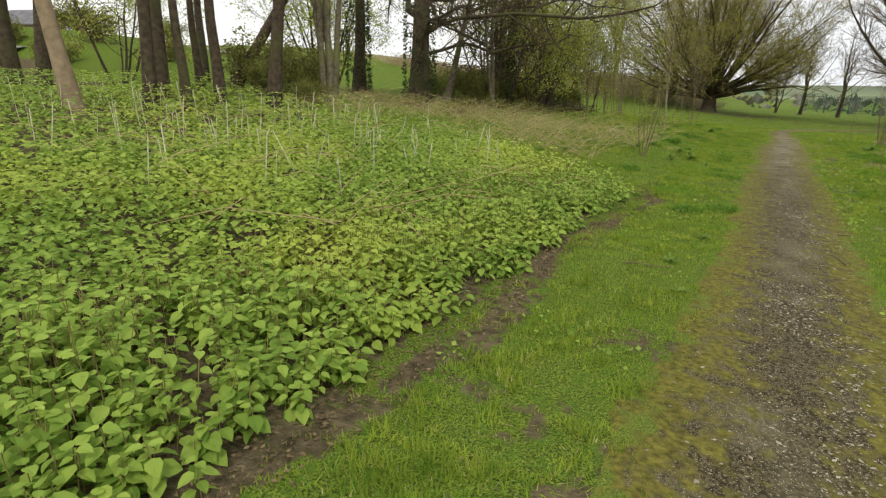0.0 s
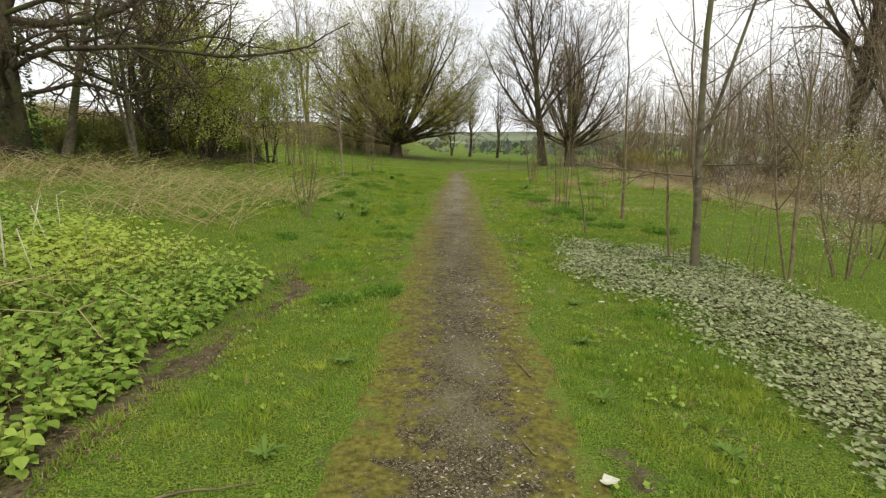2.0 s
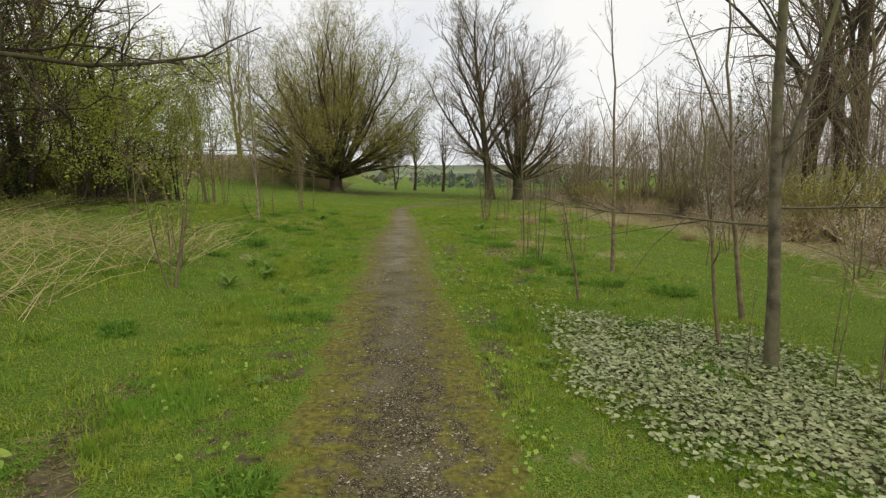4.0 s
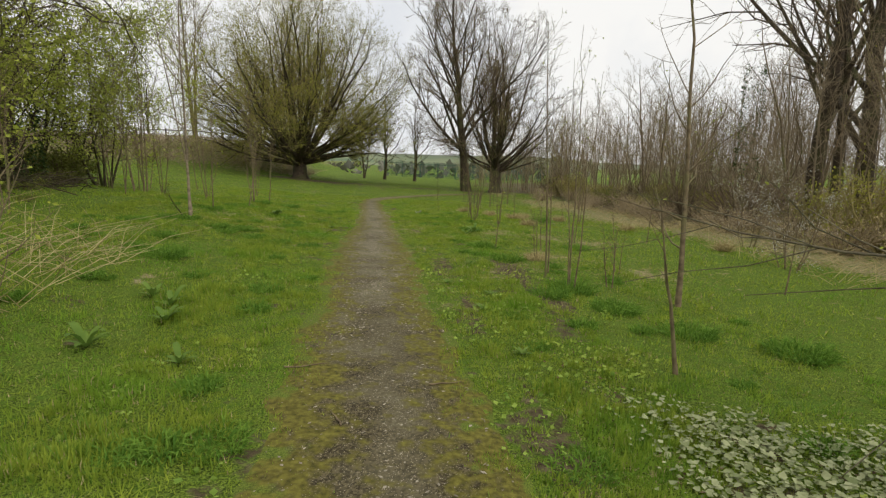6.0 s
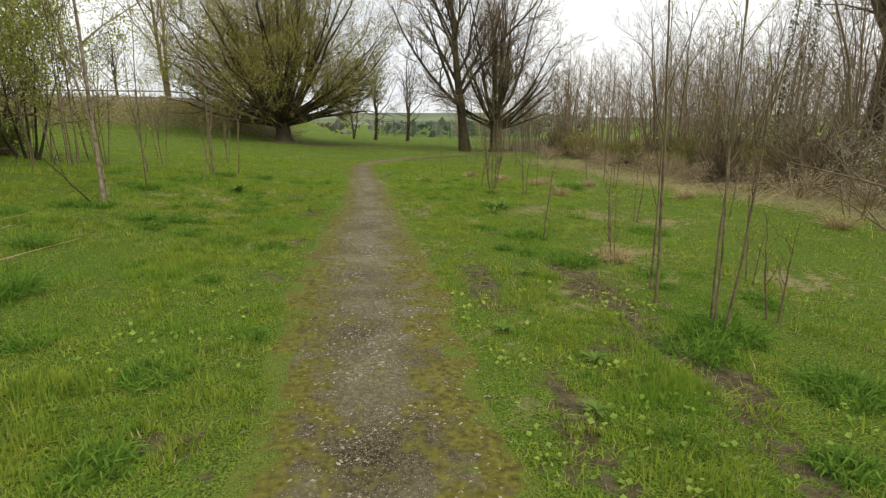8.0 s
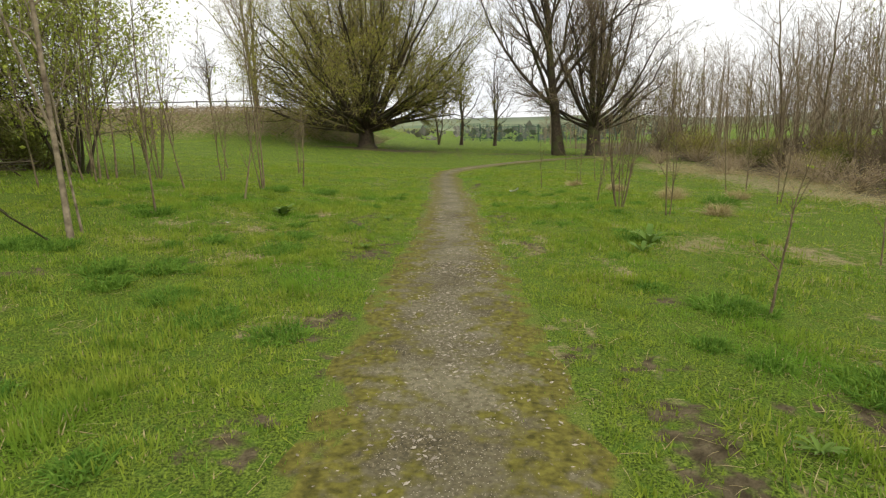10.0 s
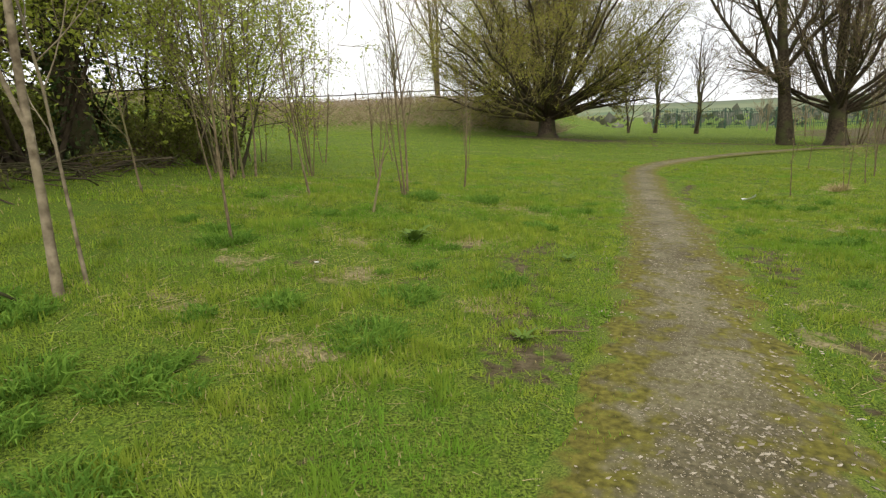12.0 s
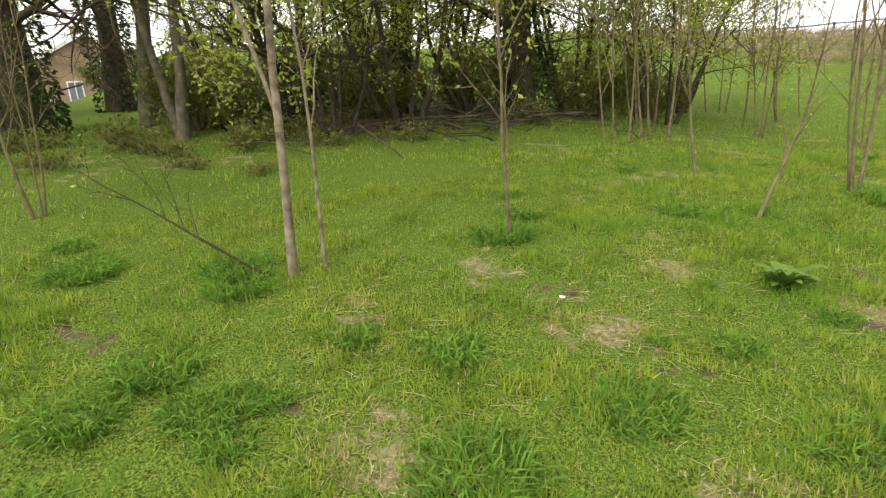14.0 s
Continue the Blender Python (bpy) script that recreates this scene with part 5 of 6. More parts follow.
# road in front of the house and a bin beside it
bm = bmesh.new()
rows = [(-42.0, -16.0), (-39.5, 0.0), (-38.5, 14.0), (-40.0, 30.0)]
prev = None
for x, y in rows:
    pair = [bm.verts.new((x + d, y, float(land(x + d, y)) + 0.12)) for d in (-2.4, 2.4)]
    if prev:
        bm.faces.new((prev[0], prev[1], pair[1], pair[0]))
    prev = pair
tagged(part("road", bm, M_ASPHALT, None, "grey asphalt lane in front of the house"), "", "road", "", "structure")
bin_foot = base("wheelie_bin", -36.8, 9.6, "dark grey wheelie bin by the lane", "bin")
bm = bmesh.new()
bmesh.ops.create_cone(bm, cap_ends=True, segments=4, radius1=0.34, radius2=0.42, depth=1.0, matrix=pose(0, 0, 0.55, 0, 0, 45))
part("body", bm, M_DARK, bin_foot)
part("lid", box(bmesh.new(), -0.32, 0.34, -0.32, 0.32, 1.05, 1.12, 0.02), M_DARK, bin_foot)
for s in (-1, 1):
    bm = bmesh.new()
    bmesh.ops.create_cone(bm, cap_ends=True, segments=14, radius1=0.1, radius2=0.1, depth=0.05, matrix=pose(-0.24, s * 0.26, 0.1, 90, 0, 0))
    part("wheel", bm, M_DARK, bin_foot)

# hills and hedgerows far off
bm = bmesh.new()
ring = []
for i in range(97):
    a = math.radians(i * 360 / 96)
    d = 900
    h = 6 + 16 * float(vnoise(6 * math.cos(a), 6 * math.sin(a), 0.9))
    ring.append((bm.verts.new((d * 0.6 * math.sin(a), d * 0.6 * math.cos(a), -8)), bm.verts.new((d * math.sin(a), d * math.cos(a), h - 4))))
for p, q in zip(ring, ring[1:]):
    bm.faces.new((p[0], q[0], q[1], p[1]))
tagged(part("backdrop", bm, M_HILL, None, "low distant hills with fields"), "", "hills", "", "structure")
r = np.random.default_rng(91)
n = 9000
a = r.random(n) * 2 * np.pi
d = 150 + 260 * r.random(n)
keep = vnoise(a * 9, d * 0 + 4, 1.0) > 0.35
a, d = a[keep], d[keep]
c = np.stack([d * np.sin(a), d * np.cos(a), -3.4 + 3.2 * r.random(len(a)) ** 1.3], 1)
tagged(array_part("far_hedgerows", *leaf_quads(r, c, 2.2, unit(r.normal(size=c.shape) + np.array([0, 0, 1.0])), 0.9), M_FARWOOD, None, "hazy hedgerows and woods in the distance"), "", "hedgerow", "", "stuff")

# ---------------------------------------------------------------- low plants

# nettles
r = np.random.default_rng(201)


def bed(zone, x0, x1, y0, y1, count):
    x, y = x0 + (x1 - x0) * r.random(count), y0 + (y1 - y0) * r.random(count)
    keep = r.random(count) < zone(x, y)
    return x[keep], y[keep]


def nettles(x, y, height, size, pairs, full=False):
    """Upright stems with pairs of drooping leaves, widest at the top."""
    n = len(x)
    h = height * (0.65 + 0.6 * r.random(n)) * (0.75 + 0.5 * vnoise(x, y, 0.8))
    top = ss(-0.95, -1.7, x)
    h = h * (0.45 + 0.55 * top)
    z0 = land(x, y)
    lean = r.normal(size=(n, 2)) * 0.12
    line = np.stack([np.stack([x, y, z0 - 0.01], 1), np.stack([x + lean[:, 0] * h * 0.5, y + lean[:, 1] * h * 0.5, z0 + h * 0.55], 1), np.stack([x + lean[:, 0] * h, y + lean[:, 1] * h, z0 + h], 1)], 1)
    st = tubes(line[:, ::2], np.full((n, 2), 0.0025), 3)
    vs, fs, k = [], [], 0
    turn = r.random(n) * 6.28
    for p in range(pairs):
        f = 1 - 0.68 * (p / max(pairs - 1, 1))
        c0 = np.stack([x + lean[:, 0] * h * f, y + lean[:, 1] * h * f, z0 + h * f], 1)
        for s in (0, 1):
            a = turn + p * 1.57 + s * 3.14 + r.normal(size=n) * 0.25
            way = unit(np.stack([np.cos(a), np.sin(a), -0.15 - 0.35 * r.random(n) + 0.3 * (p == 0)], 1))
            sz = size * (0.65 + 0.6 * r.random(n)) * (0.72 if p == 0 else 1.0)
            side = unit(np.cross(way, np.array([0, 0, 1.0]) + r.normal(size=(n, 3)) * 0.25))
            nor = np.cross(side, way)
            q = sz[:, None]
            c1 = c0 + way * q * 0.15
            if full:
                v = np.stack([c1, c1 + way * q * 0.16 + side * q * 0.33 + nor * q * 0.05, c1 + way * q * 0.48 + side * q * 0.38 + nor * q * 0.05, c1 + way * q * 0.8 + side * q * 0.2 - nor * q * 0.02, c1 + way * q * 1.02 - nor * q * 0.16,
                              c1 + way * q * 0.8 - side * q * 0.2 - nor * q * 0.02, c1 + way * q * 0.48 - side * q * 0.38 + nor * q * 0.05, c1 + way * q * 0.16 - side * q * 0.33 + nor * q * 0.05, c1 + way * q * 0.42 - nor * q * 0.05], 1)
            else:
                v = np.stack([c1, c1 + way * q * 0.38 + side * q * 0.41 + nor * q * 0.05, c1 + way * q * 0.95 - nor * q * 0.14, c1 + way * q * 0.38 - side * q * 0.41 + nor * q * 0.05, c1 + way * q * 0.5 - nor * q * 0.03], 1)
            m = v.shape[1]
            fan = np.array([[m - 1, i, (i + 1) % (m - 1)] for i in range(m - 1)])
            vs.append(v.reshape(-1, 3))
            fs.append((np.arange(n)[:, None, None] * m + fan[None]).reshape(-1, 3) + k)
            k += n * m
    return st, (np.concatenate(vs), np.concatenate(fs))


nx1, ny1 = bed(lambda x, y: nettle_zone(x, y) * (1 - 0.75 * ss(-4.0, -7.5, x)) * ss(-7.0, -4.5, y), -7.6, -0.9, -7.0, 9.5, 16500)
edge = nx1 > -2.7
rim_st, rim_lv = nettles(nx1[edge], ny1[edge], 0.33, 0.072, 4, True)
near_st, near_lv = nettles(nx1[~edge], ny1[~edge], 0.34, 0.078, 3)
nx2, ny2 = bed(lambda x, y: nettle_zone(x, y) * ss(-4.0, -7.0, x) * ss(-9.0, -6.0, y), -17.5, -4.0, -9.0, 10.5, 14500)
far_st, far_lv = nettles(nx2, ny2, 0.42, 0.11, 2)
nettle_bed = new("nettle_bed")
tagged(nettle_bed, "dense bed of young bright-green nettles", "nettles", "", "stuff")
tagged(array_part("leaves", *joined(rim_lv, near_lv, far_lv), M_NETTLE, nettle_bed), kind="stuff")
tagged(array_part("stems", *rim_st, M_TWIG_OLIVE, nettle_bed), kind="stuff")

# ground ivy and violets on the east side, with a few strays in the turf
ix, iy = bed(ivy_zone, 1.7, 5.4, 0.0, 11.0, 92000)
sx, sy = np.concatenate([1.5 + 1.8 * r.random(5200), -0.85 + 1.0 * r.random(1500)]), 0.5 + 14 * r.random(6700) ** 1.2
keep = (0.6 * vnoise(sx, sy, 1.6) + 0.4 * vnoise(sx, sy, 5.0)) > 0.54
sx, sy = sx[keep], sy[keep]
a = r.random(len(sx)) * 6.28
weeds = leaf_quads(r, np.stack([sx, sy, land(sx, sy) + 0.02 + 0.03 * r.random(len(sx))], 1), 0.032, unit(np.stack([np.cos(a), np.sin(a), 0.2 * r.normal(size=len(sx))], 1)), 0.9, 0.2)
tagged(array_part("small_weeds", *weeds, M_NETTLE, None, "small round-leaved weeds growing in the verges"), "", "weeds", "", "stuff")
n = len(ix)
a = r.random(n) * 6.28
c = np.stack([ix, iy, land(ix, iy) + 0.015 + 0.05 * r.random(n)], 1)
way = unit(np.stack([np.cos(a), np.sin(a), 0.25 * r.normal(size=n)], 1))
side = np.cross(way, np.array([0, 0, 1.0]) + r.normal(size=(n, 3)) * 0.3)
q = (0.018 + 0.026 * r.random(n))[:, None]
nor = np.cross(side, way)
v = np.stack([c, c + way * q * 0.4 + side * q * 0.5 + nor * q * 0.12, c + way * q * 0.95 + side * q * 0.2, c + way * q * 1.05, c + way * q * 0.95 - side * q * 0.2, c + way * q * 0.4 - side * q * 0.5 + nor * q * 0.12], 1)
fan = np.array([[0, 1, 2], [0, 2, 3], [0, 3, 4], [0, 4, 5]])
ivy_bed = array_part("ground_ivy", v.reshape(-1, 3), (np.arange(n)[:, None, None] * 6 + fan[None]).reshape(-1, 3), M_GROUND_IVY, None, "low mat of grey-green ivy leaves over bare earth")
tagged(ivy_bed, "", "ivy", "", "stuff")


def turf(x0, x1, y0, y1, count, height, width, seed, name, label, mat=None, verge=0.47, patch=0.0):
    q = np.random.default_rng(seed)
    x, y = x0 + (x1 - x0) * q.random(count), y0 + (y1 - y0) * q.random(count)
    d = np.abs(x - path_centre(y))
    cover = ss(verge, verge + 0.25, d + 0.4 * (vnoise(x, y, 2.2) - 0.5) + 0.3 * (vnoise(x, y, 7.0) - 0.5))
    cover = np.maximum(cover, 0.10 * ss(0.22, 0.4, d) + 0.25 * ss(0.4, 0.55, d))
    cover = cover * (1 - np.clip(ss(0.42, 0.72, earth_weight(x, y) + 0.4 * (vnoise(x, y, 3.0) - 0.5) + 0.5 * (vnoise(x, y, 8.0) - 0.5)), 0, 0.93))
    cover = cover * (1 - 0.6 * ss(0.4, 0.7, straw_weight(x, y)))
    cover = cover * (1 - nettle_zone(x, y)) * (0.3 + 0.7 * ss(0.32, 0.56, 0.45 * vnoise(x, y, 1.8) + 0.55 * vnoise(x, y, 6.0)))
    if name == "rough_grass":
        cover = cover * (1 - (x > -4.0) * (x < 4.6) * (y < 25))
    if patch:
        cover = cover * ss(patch, patch + 0.12, 0.6 * vnoise(x, y, 1.7) + 0.4 * vnoise(x + 31, y, 4.2))
    keep = q.random(count) < cover
    x, y, d = x[keep], y[keep], d[keep]
    clumps = vnoise(x, y, 5.5) * 0.6 + vnoise(x, y, 11.0) * 0.4
    h = height * (0.42 + 0.4 * q.random(len(x)) + 0.7 * ss(0.5, 0.85, vnoise(x, y, 1.3)) * ss(0.7, 1.4, d) + 1.15 * ss(0.45, 0.75, clumps) * (0.4 + 0.6 * ss(0.5, 0.9, d)))
    h = np.maximum(h, 0.026) * (0.85 + 0.15 * ss(0.5, 1.2, d))
    dry = q.random(len(x)) < 0.085 + 0.10 * ss(0.4, 0.7, vnoise(x + 17, y, 2.6)) + 0.3 * ss(0.25, 0.55, straw_weight(x, y))
    if mat is None and dry.any():
        tagged(array_part("dry_blades", *blades(q, x[dry], y[dry], land(x[dry], y[dry]), h[dry] * 0.7, np.full(int(dry.sum()), width * 0.8), 1.5), M_STRAW, None, "dry straw-coloured blades among the green grass"), "", "grass", "", "stuff")
    x, y, h = x[~dry], y[~dry], h[~dry]
    ob = array_part(name, *blades(q, x, y, land(x, y), h, np.full(len(x), width)), mat or M_GRASS, None, label)
    return tagged(ob, "", "grass", "", "stuff")


turf(-1.0, 2.9, -2.0, 13.0, 400000, 0.046, 0.0105, 305, "verge_grass", "short bright-green grass on the path's verges")
turf(-1.2, 3.0, 13.0, 25.0, 200000, 0.046, 0.0115, 306, "verge_grass", "short bright-green grass on the path's verges")
turf(-4.2, 4.8, 7.0, 26.0, 380000, 0.05, 0.0115, 302, "meadow_grass", "short bright-green meadow grass")
turf(-3.6, 4.6, -1.0, 26.0, 220000, 0.064, 0.0085, 307, "coarse_grass", "darker clumps of coarse grass", M_GRASS_DARK, 0.6, 0.47)
turf(-5.5, 6.0, 20.0, 36.0, 210000, 0.045, 0.018, 309, "meadow_grass", "short bright-green grass towards the bend")
turf(-4.4, 0.5, 16.2, 22.5, 130000, 0.042, 0.008, 308, "meadow_grass", "dense short grass round the young trees")
turf(-11, 10.5, 6.0, 36.0, 250000, 0.052, 0.016, 303, "rough_grass", "rougher green grass over the meadow")
turf(-18, 16, 30.0, 58.0, 60000, 0.045, 0.032, 304, "far_grass", "green grass of the far meadow")

# straw: dead grass lying in the turf and standing behind the nettles


def straws(x, y, length, flat, seed, width=0.005):
    q = np.random.default_rng(seed)
    n = len(x)
    a = q.random(n) * 6.28
    ln = length * (0.5 + 0.8 * q.random(n))
    rise = (1 - flat) * (0.4 + 0.8 * q.random(n)) + 0.05
    d = unit(np.stack([np.cos(a), np.sin(a), rise], 1))
    p0 = np.stack([x, y, land(x, y)], 1)
    p1 = p0 + d * (ln * 0.55)[:, None]
    p2 = p1 + unit(d * np.array([1.3, 1.3, 0.35])) * (ln * 0.5)[:, None]
    p2[:, 2] = np.maximum(p2[:, 2], land(p2[:, 0], p2[:, 1]) + 0.01)
    return tubes(np.stack([p0, p1, p2], 1), np.full((n, 3), width / 2) * np.array([[1, 0.8, 0.35]]), 3)


q = np.random.default_rng(311)
xs, ys = [], []
for sx_, sy_, rr in STRAW_SPOTS[:11]:
    k = int(420 * min(rr, 1.0))
    xs.append(sx_ + q.normal(size=k) * rr * 0.85)
    ys.append(sy_ + q.normal(size=k) * rr * 0.7)
tagged(array_part("dead_grass", *straws(np.concatenate(xs), np.concatenate(ys), 0.11, 0.85, 312, 0.0028), M_STRAW, None, "flattened straw-coloured dead grass in the turf"), "", "dead grass", "", "stuff")
x, y = -4.0 + 8.6 * q.random(26000), 9.0 + 17 * q.random(26000)
keep = (q.random(26000) < 0.05 + 0.75 * ss(0.15, 0.5, straw_weight(x, y))) & (np.abs(x - path_centre(y)) > 0.6)
tagged(array_part("dead_grass", *straws(x[keep], y[keep], 0.10, 0.75, 316, 0.003), M_STRAW, None, "loose dead straw lying through the green turf"), "", "dead grass", "", "stuff")
n = 1700
x, y = -2.0 - 9.5 * q.random(n), 8.9 + 5.0 * q.random(n) ** 1.2
keep = vnoise(x, y, 0.6) > 0.35
tagged(array_part("tall_dead_grass", *straws(x[keep], y[keep], 1.0, 0.3, 313, 0.008), M_STRAW, None, "pale dead grass stalks bent over behind the nettles"), "", "dead grass", "", "stuff")
n = 4200
x, y = 6.2 + 7 * q.random(n), 8 + 38 * q.random(n)
keep = (vnoise(x, y, 0.5) > 0.42) & (x > 7.2 + 0.05 * y)
tagged(array_part("tall_dead_grass", *straws(x[keep], y[keep], 0.7, 0.3, 314, 0.009), M_STRAW, None, "pale dead grass along the wood's edge"), "", "dead grass", "", "stuff")
n = 6000
x, y = -38 + 33 * q.random(n), 56 + 9 * q.random(n)
tagged(array_part("bank_scrub", *straws(x, y + 0.25 * (x + 10), 1.3, 0.2, 315, 0.03), M_BRAMBLE, None, "brown dead stems covering the bank"), "", "scrub", "", "stuff")

# dead upright stalks among the nettles, and a few long ones lying across them
n = 170
x, y = -1.7 - 10 * q.random(n) ** 1.2, 1.5 + 7.0 * q.random(n)
keep = (nettle_zone(x, y) > 0.9) & (x < -2.5 - 0.2 * np.maximum(4 - y, 0)) & (q.random(n) < 0.35 + 0.65 * ss(-2.5, -5.0, x))
x, y = x[keep], y[keep]
n = len(x)
h = 0.38 + 0.4 * q.random(n)
p0 = np.stack([x, y, land(x, y)], 1)
p1 = p0 + np.stack([0.1 * q.normal(size=n), 0.1 * q.normal(size=n), h], 1)
kink = unit(q.normal(size=(n, 3)) + np.array([0, 0, 0.5])) * (0.03 + 0.12 * q.random(n) ** 2)[:, None]
tagged(array_part("dead_stalks", *tubes(np.stack([p0, p1, p1 + kink], 1), np.array([[0.0062, 0.005, 0.003]]) * (0.6 + 0.8 * q.random(n))[:, None], 5), M_STALK, None, "pale broken dead stalks standing among the nettles"), "", "stalks", "", "stuff")
n = 90
x, y = -1.4 - 7 * q.random(n), 0.5 + 7.5 * q.random(n)
a = q.random(n) * 6.28
ln = 0.3 + 0.6 * q.random(n)
p0 = np.stack([x, y, land(x, y) + 0.30 + 0.06 * q.random(n)], 1)
p1 = p0 + np.stack([np.cos(a) * ln, np.sin(a) * ln, 0.12 + 0.10 * q.random(n)], 1)
p2 = p1 + np.stack([np.cos(a + 0.3) * ln * 0.6, np.sin(a + 0.3) * ln * 0.6, -0.05 + 0.05 * q.random(n)], 1)
tagged(array_part("fallen_stalks", *tubes(np.stack([p0, p1, p2], 1), np.array([[0.005, 0.004, 0.002]]) * np.ones((n, 1)), 4), M_STRAW, None, "long dead stalks lying across the nettles"), "", "stalks", "", "stuff")

# brown leaf litter on the bare earth
n = 5200
x = np.where(q.random(n) < 0.45, -0.98 + 0.11 * q.normal(size=n), 2.1 + 3.2 * q.random(n))
y = np.where(x < 0, -2 + 10 * q.random(n), 2.0 + 9 * q.random(n))
keep = (x < 0) | (ivy_zone(x, y) > 0.3) | (np.abs(x - 2.3) < 0.3)
x, y = x[keep], y[keep]
c = np.stack([x, y, land(x, y) + 0.012], 1)
a = q.random(len(x)) * 6.28
tagged(array_part("leaf_litter", *leaf_quads(q, c, 0.026, unit(np.stack([np.cos(a), np.sin(a), 0.15 * q.normal(size=len(x))], 1)), 0.6, 0.3), M_LITTER_BROWN, None, "brown dead leaves and bits on bare earth"), "", "leaf litter", "", "stuff")

# tussocks, docks and dandelions


def tussock(x, y, label, seed, height=0.22, count=420, mat=None, spread=0.13):
    q = np.random.default_rng(seed)
    a, d = q.random(count) * 6.28, spread * np.sqrt(q.random(count))
    px, py_ = d * np.cos(a), d * np.sin(a)
    h = height * (0.5 + 0.7 * q.random(count))
    h = h * 0.75
    foot = base("grass_tuft", x, y, label, "grass tuft", "tufts in the turf")
    way = unit(np.stack([np.cos(a) * (0.2 + 1.6 * d), np.sin(a) * (0.2 + 1.6 * d), 0.8 + 0 * a], 1) + q.normal(size=(count, 3)) * 0.42)
    way[:, 2] = np.abs(way[:, 2]) + 0.12
    side = unit(np.cross(way, q.normal(size=(count, 3))))
    p0 = np.stack([px, py_, 0 * px], 1)
    p1 = p0 + way * (h * 0.6)[:, None]
    p2 = p1 + unit(way * np.array([1.8, 1.8, 0.15]) + q.normal(size=(count, 3)) * 0.3 - np.array([0, 0, 0.15])) * (h * 0.55)[:, None]
    p2[:, 2] = np.maximum(p2[:, 2], 0.01)
    w = 0.004
    v = np.stack([p0 - side * w, p0 + side * w, p1 + side * w, p1 - side * w, p2], 1)
    f = np.array([[0, 1, 2], [0, 2, 3], [3, 2, 4]])
    array_part("blades", v.reshape(-1, 3), (np.arange(count)[:, None, None] * 5 + f[None]).reshape(-1, 3), mat or M_GRASS_DARK, foot)
    foot.children[0]["kind"] = "stuff"
    return foot


TUFTS = ((-0.86, 18.85, 0.14), (-1.83, 14.08, 0.26), (-0.8, 18.13, 0.17), (6.03, 23.2, 0.3), (-1.55, 23.4, 0.22), (-2.2, 22.6, 0.2), (0.12, 6.4, 0.16), (-0.03, 9.54, 0.13), (3.0, 15.3, 0.2),
         (3.35, 13.3, 0.24), (2.95, 13.0, 0.2), (3.5, 12.4, 0.22), (2.8, 16.6, 0.16), (3.1, 19.2, 0.2), (4.9, 17.2, 0.2), (-0.35, 12.9, 0.13), (-0.2, 16.0, 0.13), (-1.2, 16.7, 0.15), (-2.3, 15.5, 0.16),
         (-1.6, 17.3, 0.14), (-1.95, 17.1, 0.16), (-1.75, 16.8, 0.14), (-2.6, 17.5, 0.16), (-2.9, 17.5, 0.18), (-0.35, 19.4, 0.13), (-2.6, 19.2, 0.16), (-3.2, 16.6, 0.18), (-0.75, 16.3, 0.14), (3.9, 11.6, 0.22), (4.6, 11.0, 0.24), (1.9, 9.3, 0.12))
for i, (x, y, h) in enumerate(TUFTS):
    tussock(x, y, "dark-green tuft of longer grass", 400 + i, h, 260 + int(1300 * h), spread=0.10 + 0.6 * h)
r = np.random.default_rng(470)
kinds = [tussock(x, y, "small dark-green tuft of grass in the turf", 460 + i, 0.12, 240, spread=0.10) for i, (x, y) in enumerate(((-0.5, 14.6), (-1.3, 15.2), (2.4, 15.9), (0.05, 13.4)))]
for i in range(150):
    x, y = -4.2 + 9.0 * r.random(), 5.5 + 21 * r.random()
    if abs(x - float(path_centre(y))) < 0.75 or float(nettle_zone(x, y)) > 0.1 or float(earth_weight(x, y)) > 0.4:
        continue
    copy_thing(kinds[i % 4], pose(x, y, float(land(x, y)) - 0.02, 0, 0, r.random() * 360) @ Matrix.Scale(0.7 + 0.7 * r.random(), 4))
tussock(3.5, 15.4, "straw-coloured dead grass tussock", 450, 0.24, 420, M_STRAW, 0.16)
for i, (x, y, h) in enumerate(((5.1, 21.4, 0.36), (5.4, 24.0, 0.4), (6.3, 26.0, 0.5), (5.4, 27.6, 0.4), (7.2, 24.8, 0.4), (4.6, 29.0, 0.35), (7.8, 21.0, 0.4), (8.3, 17.5, 0.45))):
    tussock(x, y, "upright straw-coloured dead grass tussock", 451 + i, h, 300, M_STRAW, 0.14)


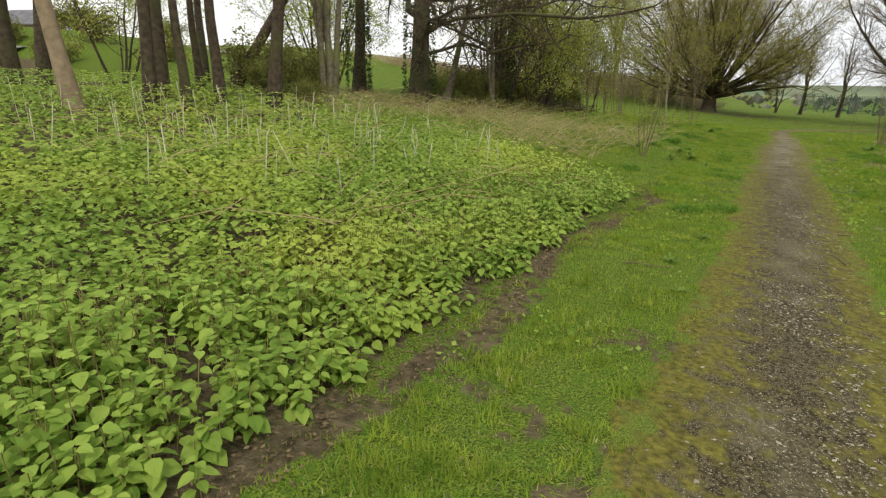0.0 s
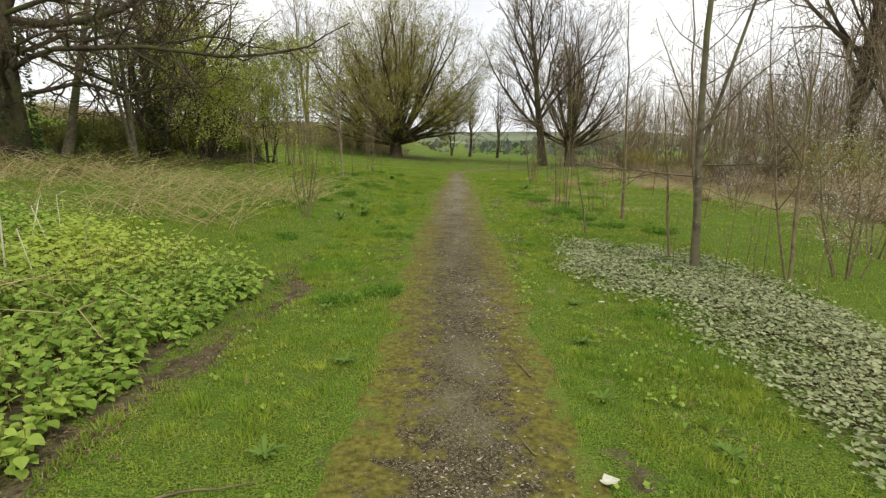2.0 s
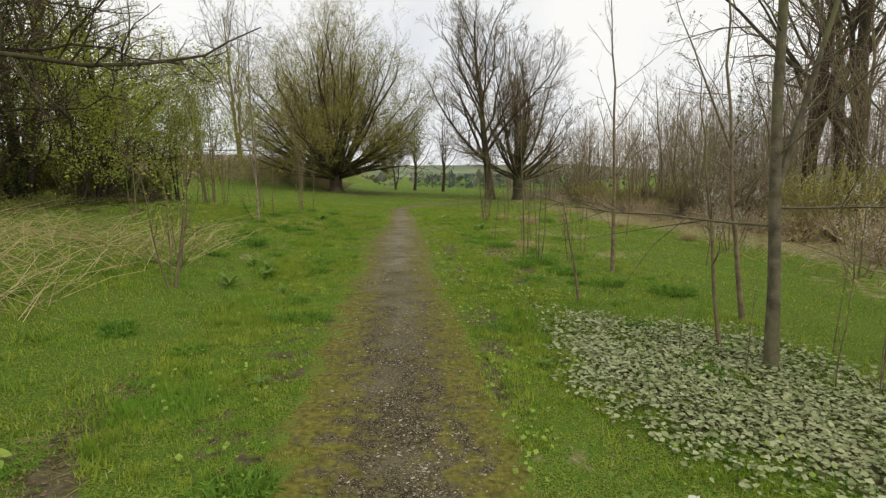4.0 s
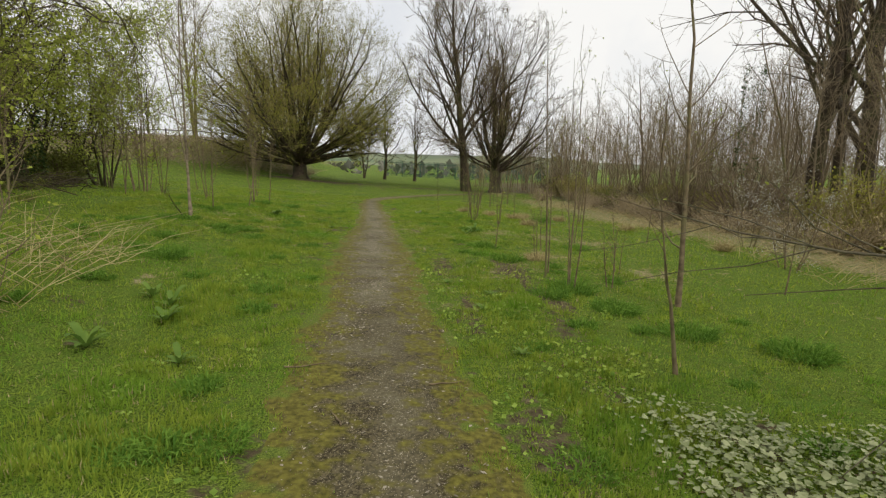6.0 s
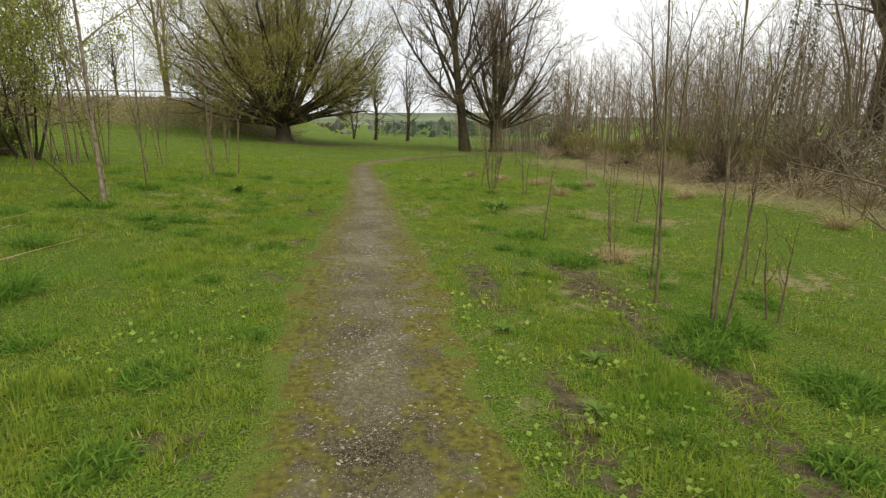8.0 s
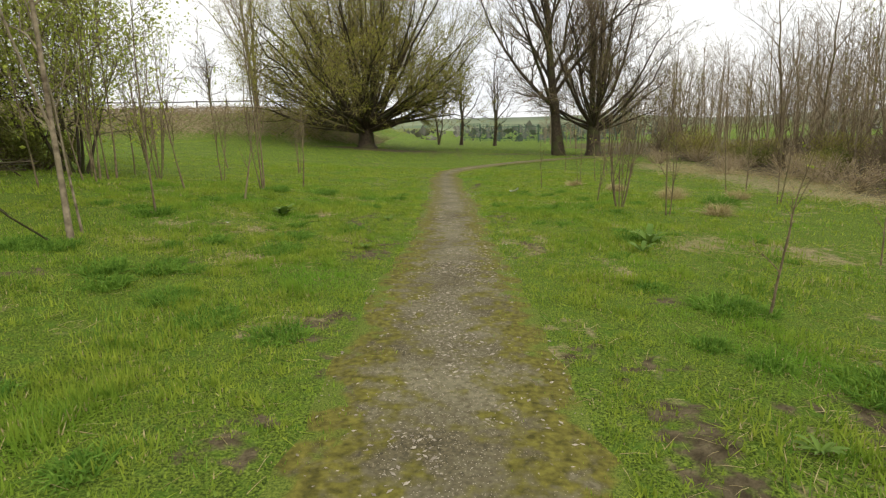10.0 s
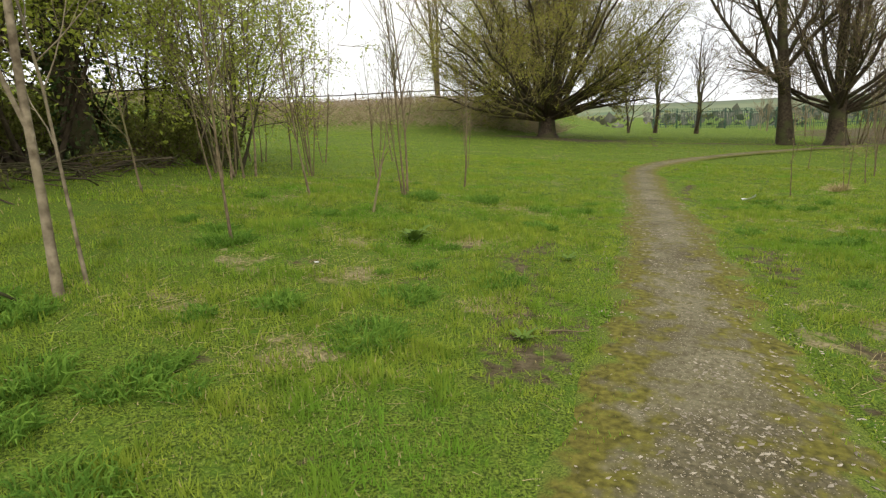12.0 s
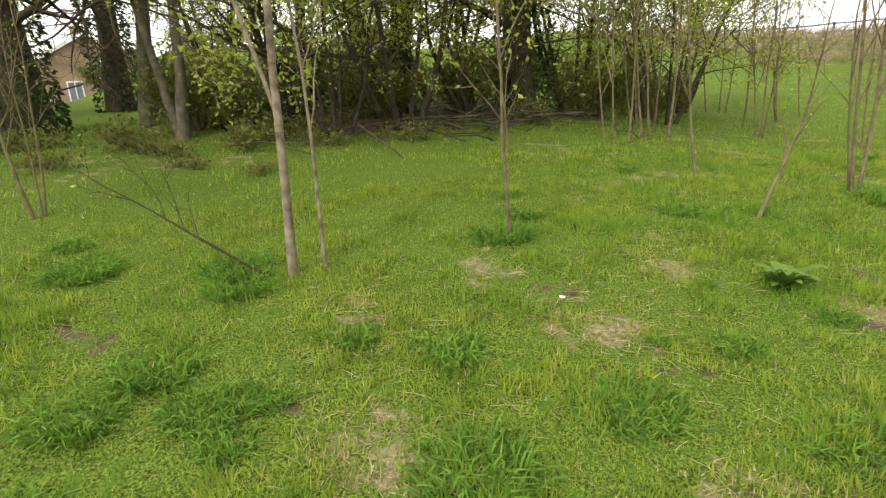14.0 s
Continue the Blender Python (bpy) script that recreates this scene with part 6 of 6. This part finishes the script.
def rosette(name, category, x, y, label, seed, count, length, mat, rise=0.34, wide=0.36):
    """A plant with a ring of broad leaves, each one a part."""
    q = np.random.default_rng(seed)
    foot = base(name, x, y, label, category, category + "s in the turf", sink=0.0)
    for i in range(count):
        a = 2 * math.pi * (i * 0.382 + 0.06 * q.random())
        ln = length * (0.6 + 0.5 * q.random())
        up = rise * (0.4 + 0.9 * q.random())
        rows, k = [], 6
        for j in range(k):
            t = j / (k - 1)
            d = ln * t
            z = ln * up * math.sin(min(t * 1.9, 2.6)) * 0.8 + 0.01
            w = ln * wide * (0.12 + math.sin(math.pi * min(t * 0.94 + 0.04, 1)) ** 0.8) * 0.5
            wv = 0.05 * ln * math.sin(5 * t + i)
            for s in (-1, 0, 1):
                rows.append((d * math.cos(a) - s * w * math.sin(a), d * math.sin(a) + s * w * math.cos(a), z + (0.12 * w if s else -0.12 * w) + wv * s * 0.3))
        fs = [[j * 3 + s, j * 3 + s + 1, j * 3 + s + 4, j * 3 + s + 3] for j in range(k - 1) for s in (0, 1)]
        array_part("leaf", np.array(rows), np.array(fs), mat, foot, "", True)
    return foot


for i, (x, y, n, s) in enumerate(((-0.96, 11.64, 9, 0.17), (-1.25, 10.9, 9, 0.18), (-0.55, 10.7, 7, 0.14), (-1.44, 20.46, 24, 0.19), (-1.3, 12.3, 8, 0.15), (3.14, 18.98, 8, 0.22), (2.9, 18.5, 7, 0.18), (-1.06, 12.06, 7, 0.2))):
    rosette("dock_plant", "dock", x, y, "broad-leaved green dock growing in the grass", 500 + i, n, s, M_DOCK, 0.85, 0.3)
for i, (x, y) in enumerate(((0.15, 2.63), (-0.05, 3.4), (0.0, 18.41), (0.1, 4.6), (2.05, 6.3), (2.0, 10.9), (1.95, 12.3), (2.2, 12.9), (-0.1, 7.8), (2.1, 8.2), (1.9, 5.2), (-0.3, 5.8), (1.75, 13.4), (2.3, 3.6), (1.8, 4.2), (0.05, 20.2), (2.3, 14.8))):
    rosette("dandelion", "dandelion", x, y, "flat rosette of jagged dandelion leaves", 530 + i, 15, 0.10, M_DOCK, 0.55, 0.2)

# small loose things


def flat_scrap(name, category, x, y, label, mat, size, seed, lift=0.02):
    """A curled scrap lying in the grass: a bent, slightly thick sheet."""
    q = np.random.default_rng(seed)
    bm = bmesh.new()
    bmesh.ops.create_grid(bm, x_segments=5, y_segments=4, size=size / 2)
    for v in bm.verts:
        d = (v.co.x / size) ** 2 + (v.co.y / size) ** 2
        v.co.z = 0.25 * v.co.x * v.co.y / size + 0.35 * size * d + q.normal() * size * 0.03
        v.co.x *= 1 - 0.5 * abs(v.co.y / size)
    ext = bmesh.ops.extrude_face_region(bm, geom=bm.faces[:])
    for e in ext["geom"]:
        if isinstance(e, bmesh.types.BMVert):
            e.co.z += 0.003
    bmesh.ops.recalc_face_normals(bm, faces=bm.faces)
    ob = part(name, bm, mat, None, label)
    ob.location = (x, y, float(land(x, y)) + lift)
    ob.rotation_euler = (q.normal() * 0.15, q.normal() * 0.15, q.random() * 6)
    return tagged(ob, "", category)


flat_scrap("paper_litter", "litter", 2.55, 26.6, "scrap of white paper in the grass", M_LITTER, 0.22, 1, 0.05)
flat_scrap("fallen_leaf", "leaf", 1.6, 3.32, "pale dry leaf lying beside the path", M_DRYLEAF, 0.075, 2, 0.02)
flat_scrap("fallen_leaf", "leaf", 2.32, 6.29, "pale dry leaf lying in the grass", M_DRYLEAF, 0.055, 3, 0.04)
flat_scrap("paper_litter", "litter", -1.67, 19.06, "small white scrap standing in the grass", M_LITTER, 0.03, 4, 0.05)


def stick(x, y, length, turn, seed):
    q = np.random.default_rng(seed)
    t = np.linspace(-0.5, 0.5, 6)
    lx, ly = x + length * t * math.cos(turn) + q.normal(size=6) * 0.008, y + length * t * math.sin(turn) + q.normal(size=6) * 0.008
    line = np.stack([lx, ly, land(lx, ly) + 0.02], 1)[None]
    return tagged(array_part("stick", *tubes(line, np.linspace(0.007, 0.003, 6)[None], 5), M_BARK_YOUNG, None, "thin dry stick on the path", True), "", "stick", "sticks on the path")


for i, (x, y, ln, tn) in enumerate(((1.35, 4.6, 0.28, 1.8), (1.25, 3.6, 0.2, 1.9), (1.5, 5.9, 0.22, 0.5), (0.6, 9.8, 0.18, 2.0), (0.35, 10.6, 0.3, 0.3), (1.3, 10.3, 0.25, 0.2), (-0.2, 3.1, 0.4, 0.4), (0.2, 18.6, 0.25, 0.4))):
    stick(x, y, ln, tn, 600 + i)
